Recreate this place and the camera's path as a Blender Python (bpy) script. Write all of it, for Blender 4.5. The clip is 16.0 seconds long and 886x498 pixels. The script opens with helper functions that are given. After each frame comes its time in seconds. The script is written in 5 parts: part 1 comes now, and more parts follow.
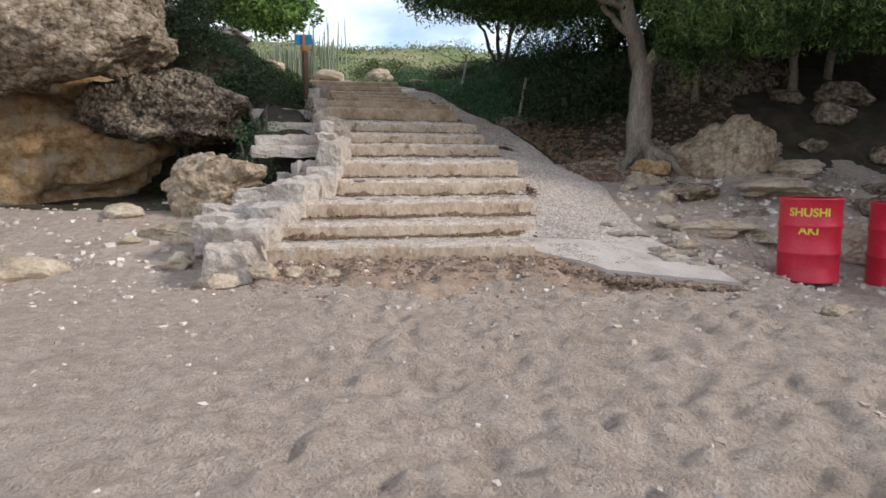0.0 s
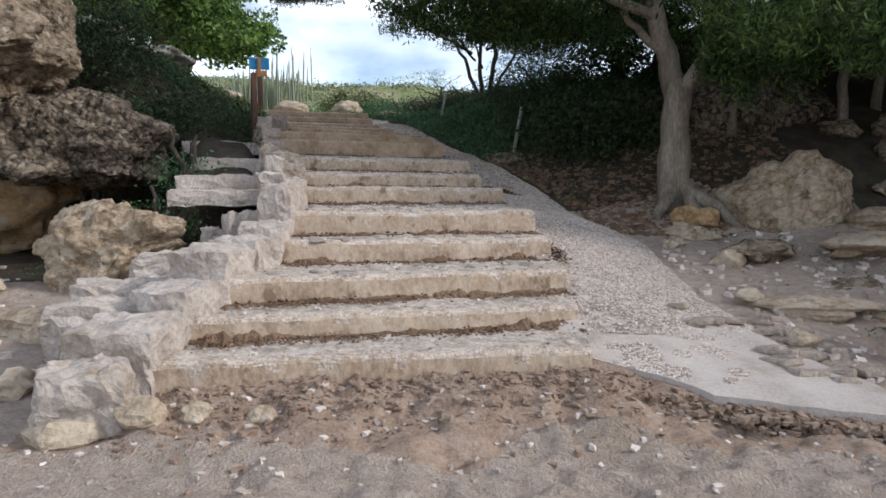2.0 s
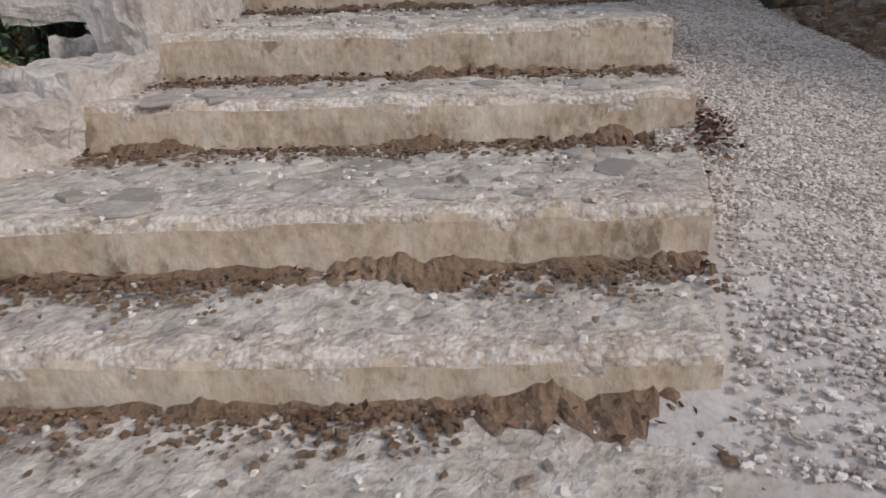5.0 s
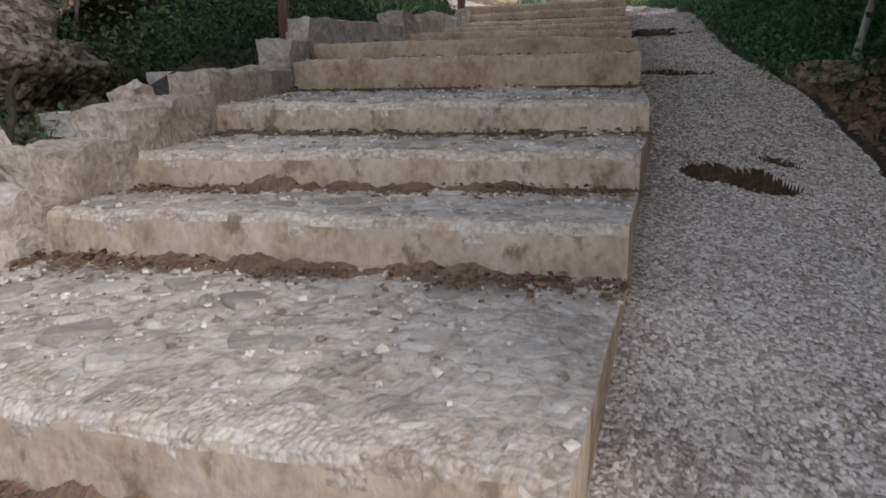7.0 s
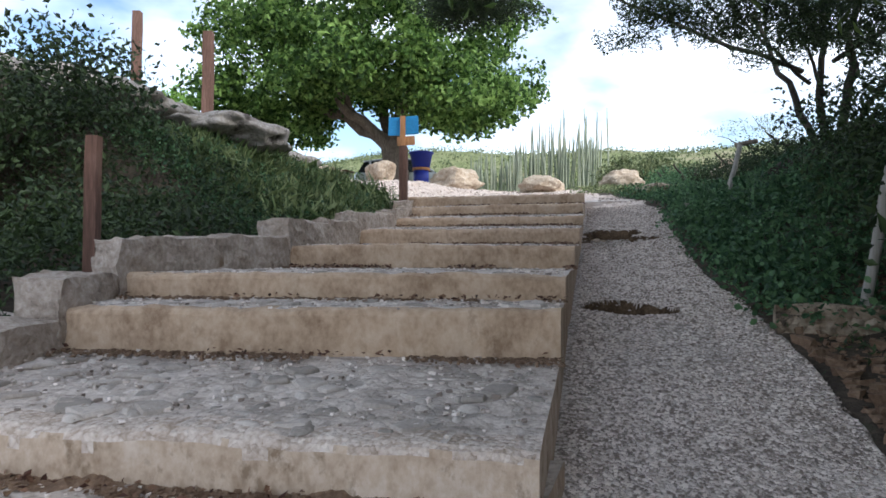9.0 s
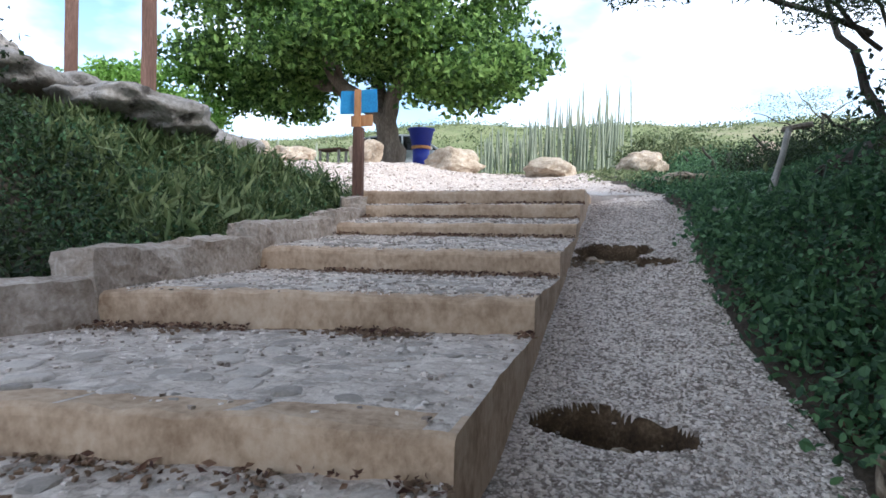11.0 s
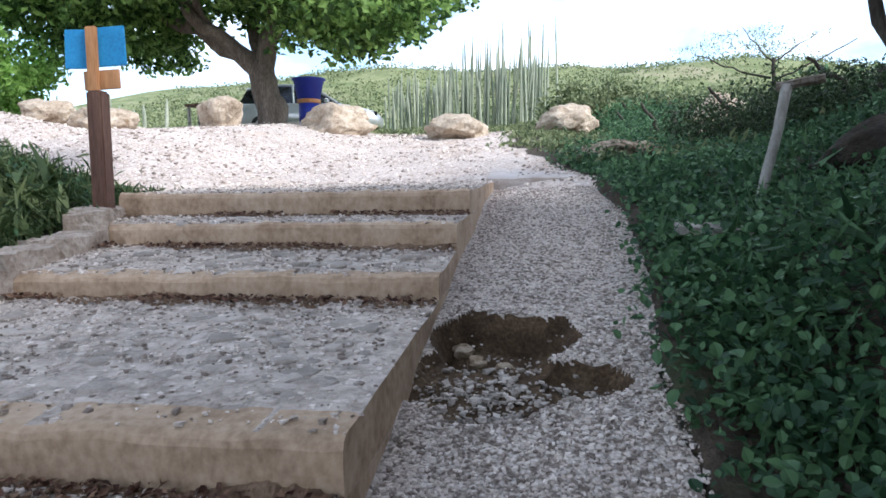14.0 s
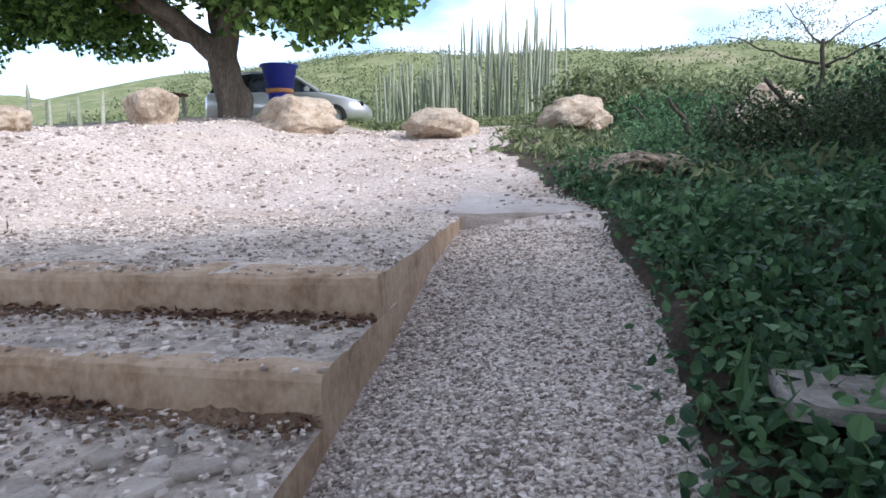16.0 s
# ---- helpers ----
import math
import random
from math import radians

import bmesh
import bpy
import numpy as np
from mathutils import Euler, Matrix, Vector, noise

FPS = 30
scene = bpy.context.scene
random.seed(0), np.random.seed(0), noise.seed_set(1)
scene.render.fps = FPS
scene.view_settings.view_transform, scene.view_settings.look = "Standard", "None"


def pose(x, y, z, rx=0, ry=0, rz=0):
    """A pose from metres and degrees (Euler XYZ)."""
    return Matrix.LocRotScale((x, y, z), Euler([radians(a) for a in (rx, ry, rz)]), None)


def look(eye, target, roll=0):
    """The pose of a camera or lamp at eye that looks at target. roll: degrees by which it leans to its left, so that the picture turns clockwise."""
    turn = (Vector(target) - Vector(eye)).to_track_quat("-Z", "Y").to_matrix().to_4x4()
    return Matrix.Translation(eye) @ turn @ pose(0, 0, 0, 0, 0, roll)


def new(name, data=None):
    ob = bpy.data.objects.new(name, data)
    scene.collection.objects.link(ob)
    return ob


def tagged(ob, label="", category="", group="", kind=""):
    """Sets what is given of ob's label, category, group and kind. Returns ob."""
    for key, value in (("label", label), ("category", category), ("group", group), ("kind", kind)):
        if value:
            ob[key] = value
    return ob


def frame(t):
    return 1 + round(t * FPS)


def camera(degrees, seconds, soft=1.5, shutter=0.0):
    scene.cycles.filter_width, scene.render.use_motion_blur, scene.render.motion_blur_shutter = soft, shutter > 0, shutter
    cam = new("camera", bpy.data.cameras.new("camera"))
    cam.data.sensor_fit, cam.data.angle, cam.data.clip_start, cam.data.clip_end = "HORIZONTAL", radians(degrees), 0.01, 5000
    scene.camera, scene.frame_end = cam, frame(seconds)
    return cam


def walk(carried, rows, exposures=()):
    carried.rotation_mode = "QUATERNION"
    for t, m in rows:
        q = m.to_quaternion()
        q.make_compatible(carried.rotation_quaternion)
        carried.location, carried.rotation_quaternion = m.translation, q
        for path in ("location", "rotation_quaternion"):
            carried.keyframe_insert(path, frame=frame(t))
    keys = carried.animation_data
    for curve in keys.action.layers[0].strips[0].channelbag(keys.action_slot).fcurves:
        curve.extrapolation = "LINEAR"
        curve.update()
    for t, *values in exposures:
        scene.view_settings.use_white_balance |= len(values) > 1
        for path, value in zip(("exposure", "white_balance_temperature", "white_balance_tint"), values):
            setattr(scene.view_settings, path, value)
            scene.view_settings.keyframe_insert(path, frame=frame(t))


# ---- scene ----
cam = camera(66.7, 16.0, soft=1.6, shutter=0.12)
METRES, EYE, TILT, LEAN, TURN = 17.5, 1.2, -7.0, 0.0, 0.0
ROWS = [
    (0.0, 0.0, 0.0, 0.0, 0.0, -0.0, -0.0),
    (0.5, -0.0064, 0.0362, 0.0063, -2.8, 0.69, 0.17),
    (1.0, -0.0126, 0.0712, 0.0135, -3.08, 1.42, 0.08),
    (1.5, -0.0123, 0.106, 0.0202, -4.2, 1.71, 0.88),
    (2.0, -0.0119, 0.1401, 0.026, -2.62, 3.05, 0.35),
    (2.5, -0.0067, 0.172, 0.0304, 0.19, 2.07, 1.1),
    (3.0, -0.0004, 0.2028, 0.0347, 5.05, -3.0, 0.41),
    (5.5, 0.0519, 0.3597, 0.0545, 15.7, -13.63, 0.53),
    (6.0, 0.0651, 0.3913, 0.0709, 20.92, -11.18, -0.21),
    (6.5, 0.0703, 0.4216, 0.0811, 24.43, -9.75, -1.95),
    (7.0, 0.0729, 0.45, 0.0949, 27.45, -5.63, -2.66),
    (7.5, 0.0707, 0.4762, 0.1097, 31.24, -1.93, -3.55),
    (8.0, 0.0727, 0.501, 0.1205, 27.9, 4.42, -3.44),
    (8.5, 0.0722, 0.526, 0.1284, 28.01, 6.92, -4.68),
    (9.0, 0.0685, 0.5499, 0.1382, 26.79, 8.04, -3.42),
    (11.5, 0.05, 0.6904, 0.1885, 28.96, 4.97, -4.35),
    (12.0, 0.0447, 0.7182, 0.1985, 26.39, 4.8, -3.61),
    (12.5, 0.0376, 0.7426, 0.2075, 25.19, 3.98, -3.3),
    (13.0, 0.0332, 0.768, 0.2154, 22.7, 2.05, -2.62),
    (13.5, 0.0263, 0.7928, 0.2256, 24.18, 1.35, -2.92),
    (14.0, 0.0213, 0.8194, 0.2327, 23.39, 1.34, -2.08),
    (14.5, 0.0132, 0.848, 0.2418, 24.91, 0.87, -3.15),
    (15.0, 0.0067, 0.8751, 0.2505, 26.55, -0.82, -2.35),
    (15.5, 0.0041, 0.906, 0.2607, 24.78, 0.48, -2.03),
    (16.0, -0.0014, 0.9346, 0.2675, 24.36, 0.06, -2.23),
]
walk(cam, [(t, pose(0, 0, EYE, TILT, LEAN, TURN) @ pose(METRES * x, METRES * y, METRES * z, 90 + pitch, roll, yaw)) for t, x, y, z, yaw, pitch, roll in ROWS],
     [(0.0, 0.28, 6450, 10), (2.5, 0.12, 6200, 10), (5.5, -0.16, 6200, 10), (6.5, -0.08, 6250, 11), (8.0, 0.58, 6050, 11), (9.0, 0.70, 6000, 10), (11.5, 1.0, 5740, 9), (15.0, 0.98, 5760, 12), (16.0, 0.76, 5800, 14)])

# ---- world and light ----
SUN_EL, SUN_ROT = 33.0, 103.0
world = bpy.data.worlds.new("sky")
scene.world = world
world.use_nodes = True
wn, wl = world.node_tree.nodes, world.node_tree.links
wn.clear()
w_out, w_bg = wn.new("ShaderNodeOutputWorld"), wn.new("ShaderNodeBackground")
w_sky = wn.new("ShaderNodeTexSky")
w_sky.sky_type, w_sky.sun_disc = "NISHITA", False
w_sky.sun_elevation, w_sky.sun_rotation = radians(SUN_EL), radians(SUN_ROT)
w_tc, w_map, w_noise, w_ramp, w_mix = (wn.new("ShaderNodeTexCoord"), wn.new("ShaderNodeMapping"), wn.new("ShaderNodeTexNoise"),
                                       wn.new("ShaderNodeValToRGB"), wn.new("ShaderNodeMix"))
w_map.inputs["Scale"].default_value = (1.0, 1.0, 2.2)
w_noise.inputs["Scale"].default_value, w_noise.inputs["Detail"].default_value = 2.6, 6.0
w_ramp.color_ramp.elements[0].position, w_ramp.color_ramp.elements[1].position = 0.40, 0.66
w_mix.data_type = "RGBA"
w_mix.inputs[7].default_value = (10.0, 10.4, 11.0, 1)
wl.new(w_tc.outputs["Generated"], w_map.inputs["Vector"])
wl.new(w_map.outputs["Vector"], w_noise.inputs["Vector"])
wl.new(w_noise.outputs["Fac"], w_ramp.inputs["Fac"])
wl.new(w_ramp.outputs["Color"], w_mix.inputs[0])
wl.new(w_sky.outputs["Color"], w_mix.inputs[6])
w_sep, w_hor, w_mul = wn.new("ShaderNodeSeparateXYZ"), wn.new("ShaderNodeMapRange"), wn.new("ShaderNodeVectorMath")
wl.new(w_tc.outputs["Generated"], w_sep.inputs[0])
w_hor.interpolation_type = "SMOOTHSTEP"
for socket, value in (("From Min", 0.0), ("From Max", 0.55), ("To Min", 1.5), ("To Max", 0.9)):
    w_hor.inputs[socket].default_value = value
wl.new(w_sep.outputs["Z"], w_hor.inputs["Value"])
w_mul.operation = "SCALE"
wl.new(w_mix.outputs[2], w_mul.inputs[0])
wl.new(w_hor.outputs[0], w_mul.inputs["Scale"])
wl.new(w_mul.outputs[0], w_bg.inputs["Color"])
w_bg.inputs["Strength"].default_value = 0.12
wl.new(w_bg.outputs["Background"], w_out.inputs["Surface"])

sun = new("sun", bpy.data.lights.new("sun", "SUN"))
sun.data.energy, sun.data.angle, sun.data.color = 2.2, radians(10), (1.0, 0.94, 0.85)
_a, _e = radians(SUN_ROT), radians(SUN_EL)
sun.matrix_world = look((0, 0, 30), Vector((0, 0, 30)) - Vector((math.sin(_a) * math.cos(_e), math.cos(_a) * math.cos(_e), math.sin(_e))))


# ---- materials ----
def material(name, dark, mid, light, scale=6.0, fine=60.0, rough=0.9, bump=0.4, depth=0.01, island=0.0, per_object=0.0,
             spots=None, spot_scale=3.0, spot_edge=(0.55, 0.7), metal=0.0, stretch=(1, 1, 1), spec=0.3, translucent=0.0, cells=None):
    """Two scales of noise between three colours, stains and painted pits of a fourth, fine relief."""
    m = bpy.data.materials.new(name)
    m.use_nodes = True
    n, l = m.node_tree.nodes, m.node_tree.links
    p = n["Principled BSDF"]
    tc, mp = n.new("ShaderNodeTexCoord"), n.new("ShaderNodeMapping")
    mp.inputs["Scale"].default_value = stretch
    shift, own = n.new("ShaderNodeVectorMath"), n.new("ShaderNodeObjectInfo")
    shift.operation = "MULTIPLY_ADD"
    shift.inputs[1].default_value = (37.0, 23.0, 11.0)
    l.new(own.outputs["Random"], shift.inputs[0])
    l.new(tc.outputs["Object"], shift.inputs[2])
    l.new(shift.outputs[0], mp.inputs["Vector"])
    a, b = n.new("ShaderNodeTexNoise"), n.new("ShaderNodeTexNoise")
    for t, s, d in ((a, scale, 5.0), (b, fine, 4.0)):
        t.inputs["Scale"].default_value, t.inputs["Detail"].default_value = s, d
        t.inputs["Roughness"].default_value = 0.62
        l.new(mp.outputs["Vector"], t.inputs["Vector"])
    add = n.new("ShaderNodeMath")
    add.operation = "MULTIPLY_ADD"
    add.inputs[1].default_value = 0.45
    l.new(b.outputs["Fac"], add.inputs[0])
    half = n.new("ShaderNodeMath")
    half.operation = "MULTIPLY"
    half.inputs[1].default_value = 0.55
    l.new(a.outputs["Fac"], half.inputs[0])
    l.new(half.outputs[0], add.inputs[2])
    value = add.outputs[0]
    height = add.outputs[0]
    if cells:
        # stones set in the surface: a tone for each, gaps lower and darker
        vo, rgb, tone, gap, sink = n.new("ShaderNodeTexVoronoi"), n.new("ShaderNodeSeparateColor"), n.new("ShaderNodeMath"), n.new("ShaderNodeMath"), n.new("ShaderNodeMath")
        warp, bend = n.new("ShaderNodeTexNoise"), n.new("ShaderNodeVectorMath")
        warp.inputs["Scale"].default_value = cells[0] * 0.9
        l.new(mp.outputs["Vector"], warp.inputs["Vector"])
        bend.operation = "MULTIPLY_ADD"
        bend.inputs[1].default_value = [0.9 / cells[0]] * 3
        l.new(warp.outputs["Color"], bend.inputs[0])
        l.new(mp.outputs["Vector"], bend.inputs[2])
        vo.inputs["Scale"].default_value = cells[0]
        l.new(bend.outputs[0], vo.inputs["Vector"])
        l.new(vo.outputs["Color"], rgb.inputs[0])
        tone.operation = gap.operation = sink.operation = "MULTIPLY_ADD"
        tone.inputs[1].default_value = cells[1]
        l.new(rgb.outputs[0], tone.inputs[0])
        l.new(value, tone.inputs[2])
        gap.inputs[1].default_value = -cells[1] * 0.9
        l.new(vo.outputs["Distance"], gap.inputs[0])
        l.new(tone.outputs[0], gap.inputs[2])
        value = gap.outputs[0]
        sink.inputs[1].default_value = -cells[2]
        l.new(vo.outputs["Distance"], sink.inputs[0])
        l.new(height, sink.inputs[2])
        height = sink.outputs[0]
    for amount, node, out in ((island, "ShaderNodeNewGeometry", "Random Per Island"), (per_object, "ShaderNodeObjectInfo", "Random")):
        if amount:
            g, k, s = n.new(node), n.new("ShaderNodeMath"), n.new("ShaderNodeMath")
            k.operation, s.operation = "MULTIPLY_ADD", "ADD"
            k.inputs[1].default_value, k.inputs[2].default_value = amount, -amount / 2
            l.new(g.outputs[out], k.inputs[0])
            l.new(k.outputs[0], s.inputs[0])
            l.new(value, s.inputs[1])
            value = s.outputs[0]
    r = n.new("ShaderNodeValToRGB")
    r.color_ramp.elements[0].position, r.color_ramp.elements[1].position = 0.32, 0.68
    r.color_ramp.elements[0].color, r.color_ramp.elements[1].color = (*dark, 1), (*light, 1)
    r.color_ramp.elements.new(0.5).color = (*mid, 1)
    l.new(value, r.inputs["Fac"])
    colour = r.outputs["Color"]
    if spots:
        v, vr, mx = n.new("ShaderNodeTexNoise"), n.new("ShaderNodeValToRGB"), n.new("ShaderNodeMix")
        v.inputs["Scale"].default_value, v.inputs["Detail"].default_value = spot_scale, 7.0
        v.inputs["Roughness"].default_value = 0.68
        l.new(mp.outputs["Vector"], v.inputs["Vector"])
        vr.color_ramp.elements[0].position, vr.color_ramp.elements[1].position = spot_edge
        l.new(v.outputs["Fac"], vr.inputs["Fac"])
        mx.data_type = "RGBA"
        l.new(vr.outputs["Color"], mx.inputs[0])
        l.new(colour, mx.inputs[6])
        mx.inputs[7].default_value = (*spots, 1)
        colour = mx.outputs[2]
    l.new(colour, p.inputs["Base Color"])
    p.inputs["Roughness"].default_value, p.inputs["Metallic"].default_value = rough, metal
    p.inputs["Specular IOR Level"].default_value = spec
    if bump:
        bp = n.new("ShaderNodeBump")
        bp.inputs["Strength"].default_value, bp.inputs["Distance"].default_value = bump, depth
        l.new(height, bp.inputs["Height"])
        l.new(bp.outputs["Normal"], p.inputs["Normal"])
    if translucent:
        tr, ms = n.new("ShaderNodeBsdfTranslucent"), n.new("ShaderNodeMixShader")
        l.new(colour, tr.inputs["Color"])
        ms.inputs[0].default_value = translucent
        l.new(p.outputs["BSDF"], ms.inputs[1])
        l.new(tr.outputs["BSDF"], ms.inputs[2])
        l.new(ms.outputs["Shader"], n["Material Output"].inputs["Surface"])
    return m


M_SAND = material("sandy_ground", (0.33, 0.255, 0.207), (0.53, 0.428, 0.36), (0.68, 0.575, 0.50), 11.0, 60, 0.95, 1.0, 0.10,
                  spots=(0.36, 0.28, 0.215), spot_scale=1.3, spot_edge=(0.54, 0.74))
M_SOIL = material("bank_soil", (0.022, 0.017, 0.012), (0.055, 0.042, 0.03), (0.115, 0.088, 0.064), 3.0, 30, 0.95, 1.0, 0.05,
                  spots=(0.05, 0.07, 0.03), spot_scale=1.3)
M_LOT = material("gravel_lot", (0.36, 0.29, 0.245), (0.53, 0.445, 0.39), (0.68, 0.60, 0.545), 1.6, 55, 0.95, 0.7, 0.02,
                 spots=(0.46, 0.34, 0.25), spot_scale=0.8, spot_edge=(0.55, 0.75), cells=(40, 0.3, 0.6))
M_HILL = material("scrub_hill", (0.09, 0.12, 0.05), (0.19, 0.22, 0.09), (0.36, 0.34, 0.19), 0.25, 1.6, 0.95, 0.6, 0.5,
                  spots=(0.36, 0.31, 0.2), spot_scale=0.05, spot_edge=(0.55, 0.7))
M_RISER = material("plaster_riser", (0.30, 0.212, 0.142), (0.50, 0.390, 0.293), (0.65, 0.555, 0.465), 5.0, 30, 0.9, 0.8, 0.018,
                   spots=(0.255, 0.185, 0.125), spot_scale=6.0, spot_edge=(0.56, 0.64), stretch=(1, 1, 0.7))
M_RISER_TAN = material("tan_plaster_riser", (0.25, 0.165, 0.105), (0.46, 0.335, 0.23), (0.58, 0.455, 0.34), 4.0, 30, 0.9, 0.8, 0.016,
                       spots=(0.27, 0.18, 0.115), spot_scale=5.0, spot_edge=(0.57, 0.68), stretch=(1, 1, 0.75))
M_NOSING = material("worn_pebbly_nosing", (0.34, 0.265, 0.205), (0.53, 0.44, 0.37), (0.68, 0.60, 0.53), 7.0, 60, 0.93, 1.0, 0.014,
                    spots=(0.34, 0.265, 0.20), spot_scale=9.0, spot_edge=(0.56, 0.66), cells=(48, 0.22, 0.5))
M_TREAD = material("concrete_tread", (0.29, 0.243, 0.205), (0.51, 0.437, 0.378), (0.69, 0.612, 0.545), 6.0, 44, 0.92, 1.0, 0.03,
                   spots=(0.34, 0.297, 0.258), spot_scale=5.0, spot_edge=(0.55, 0.63), cells=(17, 0.16, 0.45))
M_RAMP = material("exposed_aggregate", (0.24, 0.20, 0.17), (0.50, 0.43, 0.38), (0.70, 0.62, 0.565), 2.5, 75, 0.93, 1.0, 0.016,
                  spots=(0.33, 0.285, 0.25), spot_scale=1.2, spot_edge=(0.55, 0.85), cells=(62, 0.45, 0.9))
# pinkish aggregate, lightened further for open sky over the lower ramp
M_RAMP_PALE = material("pale_lit_aggregate", (0.29, 0.235, 0.198), (0.56, 0.475, 0.415), (0.75, 0.67, 0.61), 2.5, 75, 0.93, 1.0, 0.016,
                       spots=(0.42, 0.345, 0.29), spot_scale=1.2, spot_edge=(0.55, 0.85), cells=(58, 0.5, 0.9))
M_ROCK_GREY = material("grey_weathered_limestone", (0.14, 0.123, 0.108), (0.31, 0.28, 0.25), (0.47, 0.435, 0.40), 2.4, 22, 0.93, 1.0, 0.05,
                       spots=(0.06, 0.05, 0.043), spot_scale=3.5, spot_edge=(0.55, 0.66))
M_CONCRETE = material("pale_worn_concrete", (0.36, 0.31, 0.275), (0.52, 0.46, 0.42), (0.62, 0.565, 0.525), 3.0, 50, 0.93, 0.8, 0.015,
                      spots=(0.36, 0.30, 0.25), spot_scale=1.6, spot_edge=(0.55, 0.72))
M_CHEEK = material("rubble_masonry", (0.17, 0.13, 0.10), (0.39, 0.325, 0.272), (0.60, 0.53, 0.47), 6.0, 34, 0.93, 1.0, 0.035,
                   spots=(0.20, 0.145, 0.10), spot_scale=3.0, spot_edge=(0.54, 0.70))
M_CHEEK_PALE = material("pale_rubble_masonry", (0.27, 0.222, 0.188), (0.48, 0.42, 0.378), (0.66, 0.60, 0.555), 6.0, 34, 0.93, 1.0, 0.03,
                        spots=(0.30, 0.235, 0.175), spot_scale=3.0, spot_edge=(0.55, 0.68))
# dark spots on these four limestones paint the shade in pits and crevices
M_ROCK = material("limestone", (0.075, 0.055, 0.038), (0.235, 0.18, 0.128), (0.42, 0.345, 0.265), 3.4, 22, 0.93, 1.0, 0.07,
                  spots=(0.055, 0.043, 0.032), spot_scale=11.0, spot_edge=(0.56, 0.63), cells=(11, 0.2, 0.9))
M_ROCK_PITTED = material("dark_pitted_limestone", (0.05, 0.038, 0.028), (0.155, 0.122, 0.09), (0.30, 0.247, 0.19), 2.6, 24, 0.93, 1.0, 0.06,
                         spots=(0.03, 0.024, 0.018), spot_scale=9.0, spot_edge=(0.53, 0.61), cells=(13, 0.28, 1.1))
M_ROCK_PALE = material("pale_limestone", (0.22, 0.155, 0.10), (0.44, 0.355, 0.265), (0.62, 0.54, 0.445), 3.0, 22, 0.93, 1.0, 0.05,
                       spots=(0.19, 0.125, 0.075), spot_scale=3.4, spot_edge=(0.56, 0.68))
M_ROCK_TAN = material("tan_limestone", (0.17, 0.115, 0.07), (0.36, 0.275, 0.19), (0.54, 0.455, 0.36), 3.0, 22, 0.93, 1.0, 0.06,
                      spots=(0.13, 0.088, 0.055), spot_scale=5.0, spot_edge=(0.56, 0.66), cells=(10, 0.15, 0.6))
# rock colour lowered to hold the shade on the right of the beach
M_ROCK_DARK = material("shade_dark_rock", (0.018, 0.014, 0.011), (0.042, 0.034, 0.026), (0.09, 0.072, 0.055), 2.0, 24, 0.95, 1.0, 0.06)
M_EARTH = material("ochre_earth_face", (0.19, 0.105, 0.048), (0.37, 0.23, 0.115), (0.50, 0.365, 0.23), 1.8, 22, 0.95, 0.9, 0.04,
                   spots=(0.40, 0.34, 0.255), spot_scale=2.2, spot_edge=(0.50, 0.66), cells=(9, 0.16, 0.5))
M_DIRT = material("brown_dirt", (0.10, 0.06, 0.038), (0.20, 0.13, 0.085), (0.32, 0.225, 0.155), 6, 60, 0.97, 1.0, 0.03)
# dirt inside the ramp holes, darker than the other earth
M_HOLE = material("dark_hole_dirt", (0.03, 0.02, 0.012), (0.09, 0.057, 0.032), (0.21, 0.145, 0.088), 8, 60, 0.95, 1.0, 0.03)
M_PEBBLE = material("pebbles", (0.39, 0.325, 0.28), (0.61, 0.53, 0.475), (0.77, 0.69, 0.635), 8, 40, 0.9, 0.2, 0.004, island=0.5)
M_PEBBLE_DARK = material("mixed_pebbles", (0.24, 0.195, 0.165), (0.61, 0.525, 0.465), (0.80, 0.72, 0.66), 8, 40, 0.9, 0.2, 0.004, island=0.55)
M_LITTER = material("dry_leaf_litter", (0.05, 0.022, 0.016), (0.12, 0.06, 0.04), (0.22, 0.13, 0.085), 4, 30, 0.85, 0, 0, island=0.6)
M_BROWN = material("loose_brown_earth", (0.18, 0.12, 0.085), (0.33, 0.24, 0.182), (0.47, 0.375, 0.305), 7, 50, 0.96, 1.0, 0.03)
M_BARK = material("bark", (0.10, 0.08, 0.06), (0.21, 0.175, 0.14), (0.34, 0.30, 0.25), 5, 40, 0.95, 1.0, 0.03, stretch=(1, 1, 0.25))
M_BARK_BROWN = material("brown_bark", (0.055, 0.043, 0.033), (0.125, 0.10, 0.078), (0.22, 0.185, 0.15), 5, 40, 0.95, 1.0, 0.03, stretch=(1, 1, 0.25))
M_BARK_DARK = material("dark_bark", (0.03, 0.025, 0.02), (0.06, 0.05, 0.04), (0.10, 0.085, 0.07), 5, 40, 0.95, 0.8, 0.02, stretch=(1, 1, 0.25))
M_POST = material("weathered_red_brown_post", (0.06, 0.032, 0.024), (0.13, 0.072, 0.053), (0.23, 0.14, 0.108), 5, 60, 0.85, 0.7, 0.01, stretch=(1, 1, 0.12))
M_GREYPOST = material("grey_weathered_wood", (0.20, 0.19, 0.17), (0.33, 0.31, 0.28), (0.46, 0.44, 0.40), 5, 60, 0.9, 0.7, 0.01, stretch=(1, 1, 0.12))


def leaf_material(name, dark, mid, light, translucent=0.35):
    return material(name, dark, mid, light, 0.9, 9, 0.55, 0, 0, island=0.5, translucent=translucent, spec=0.35)


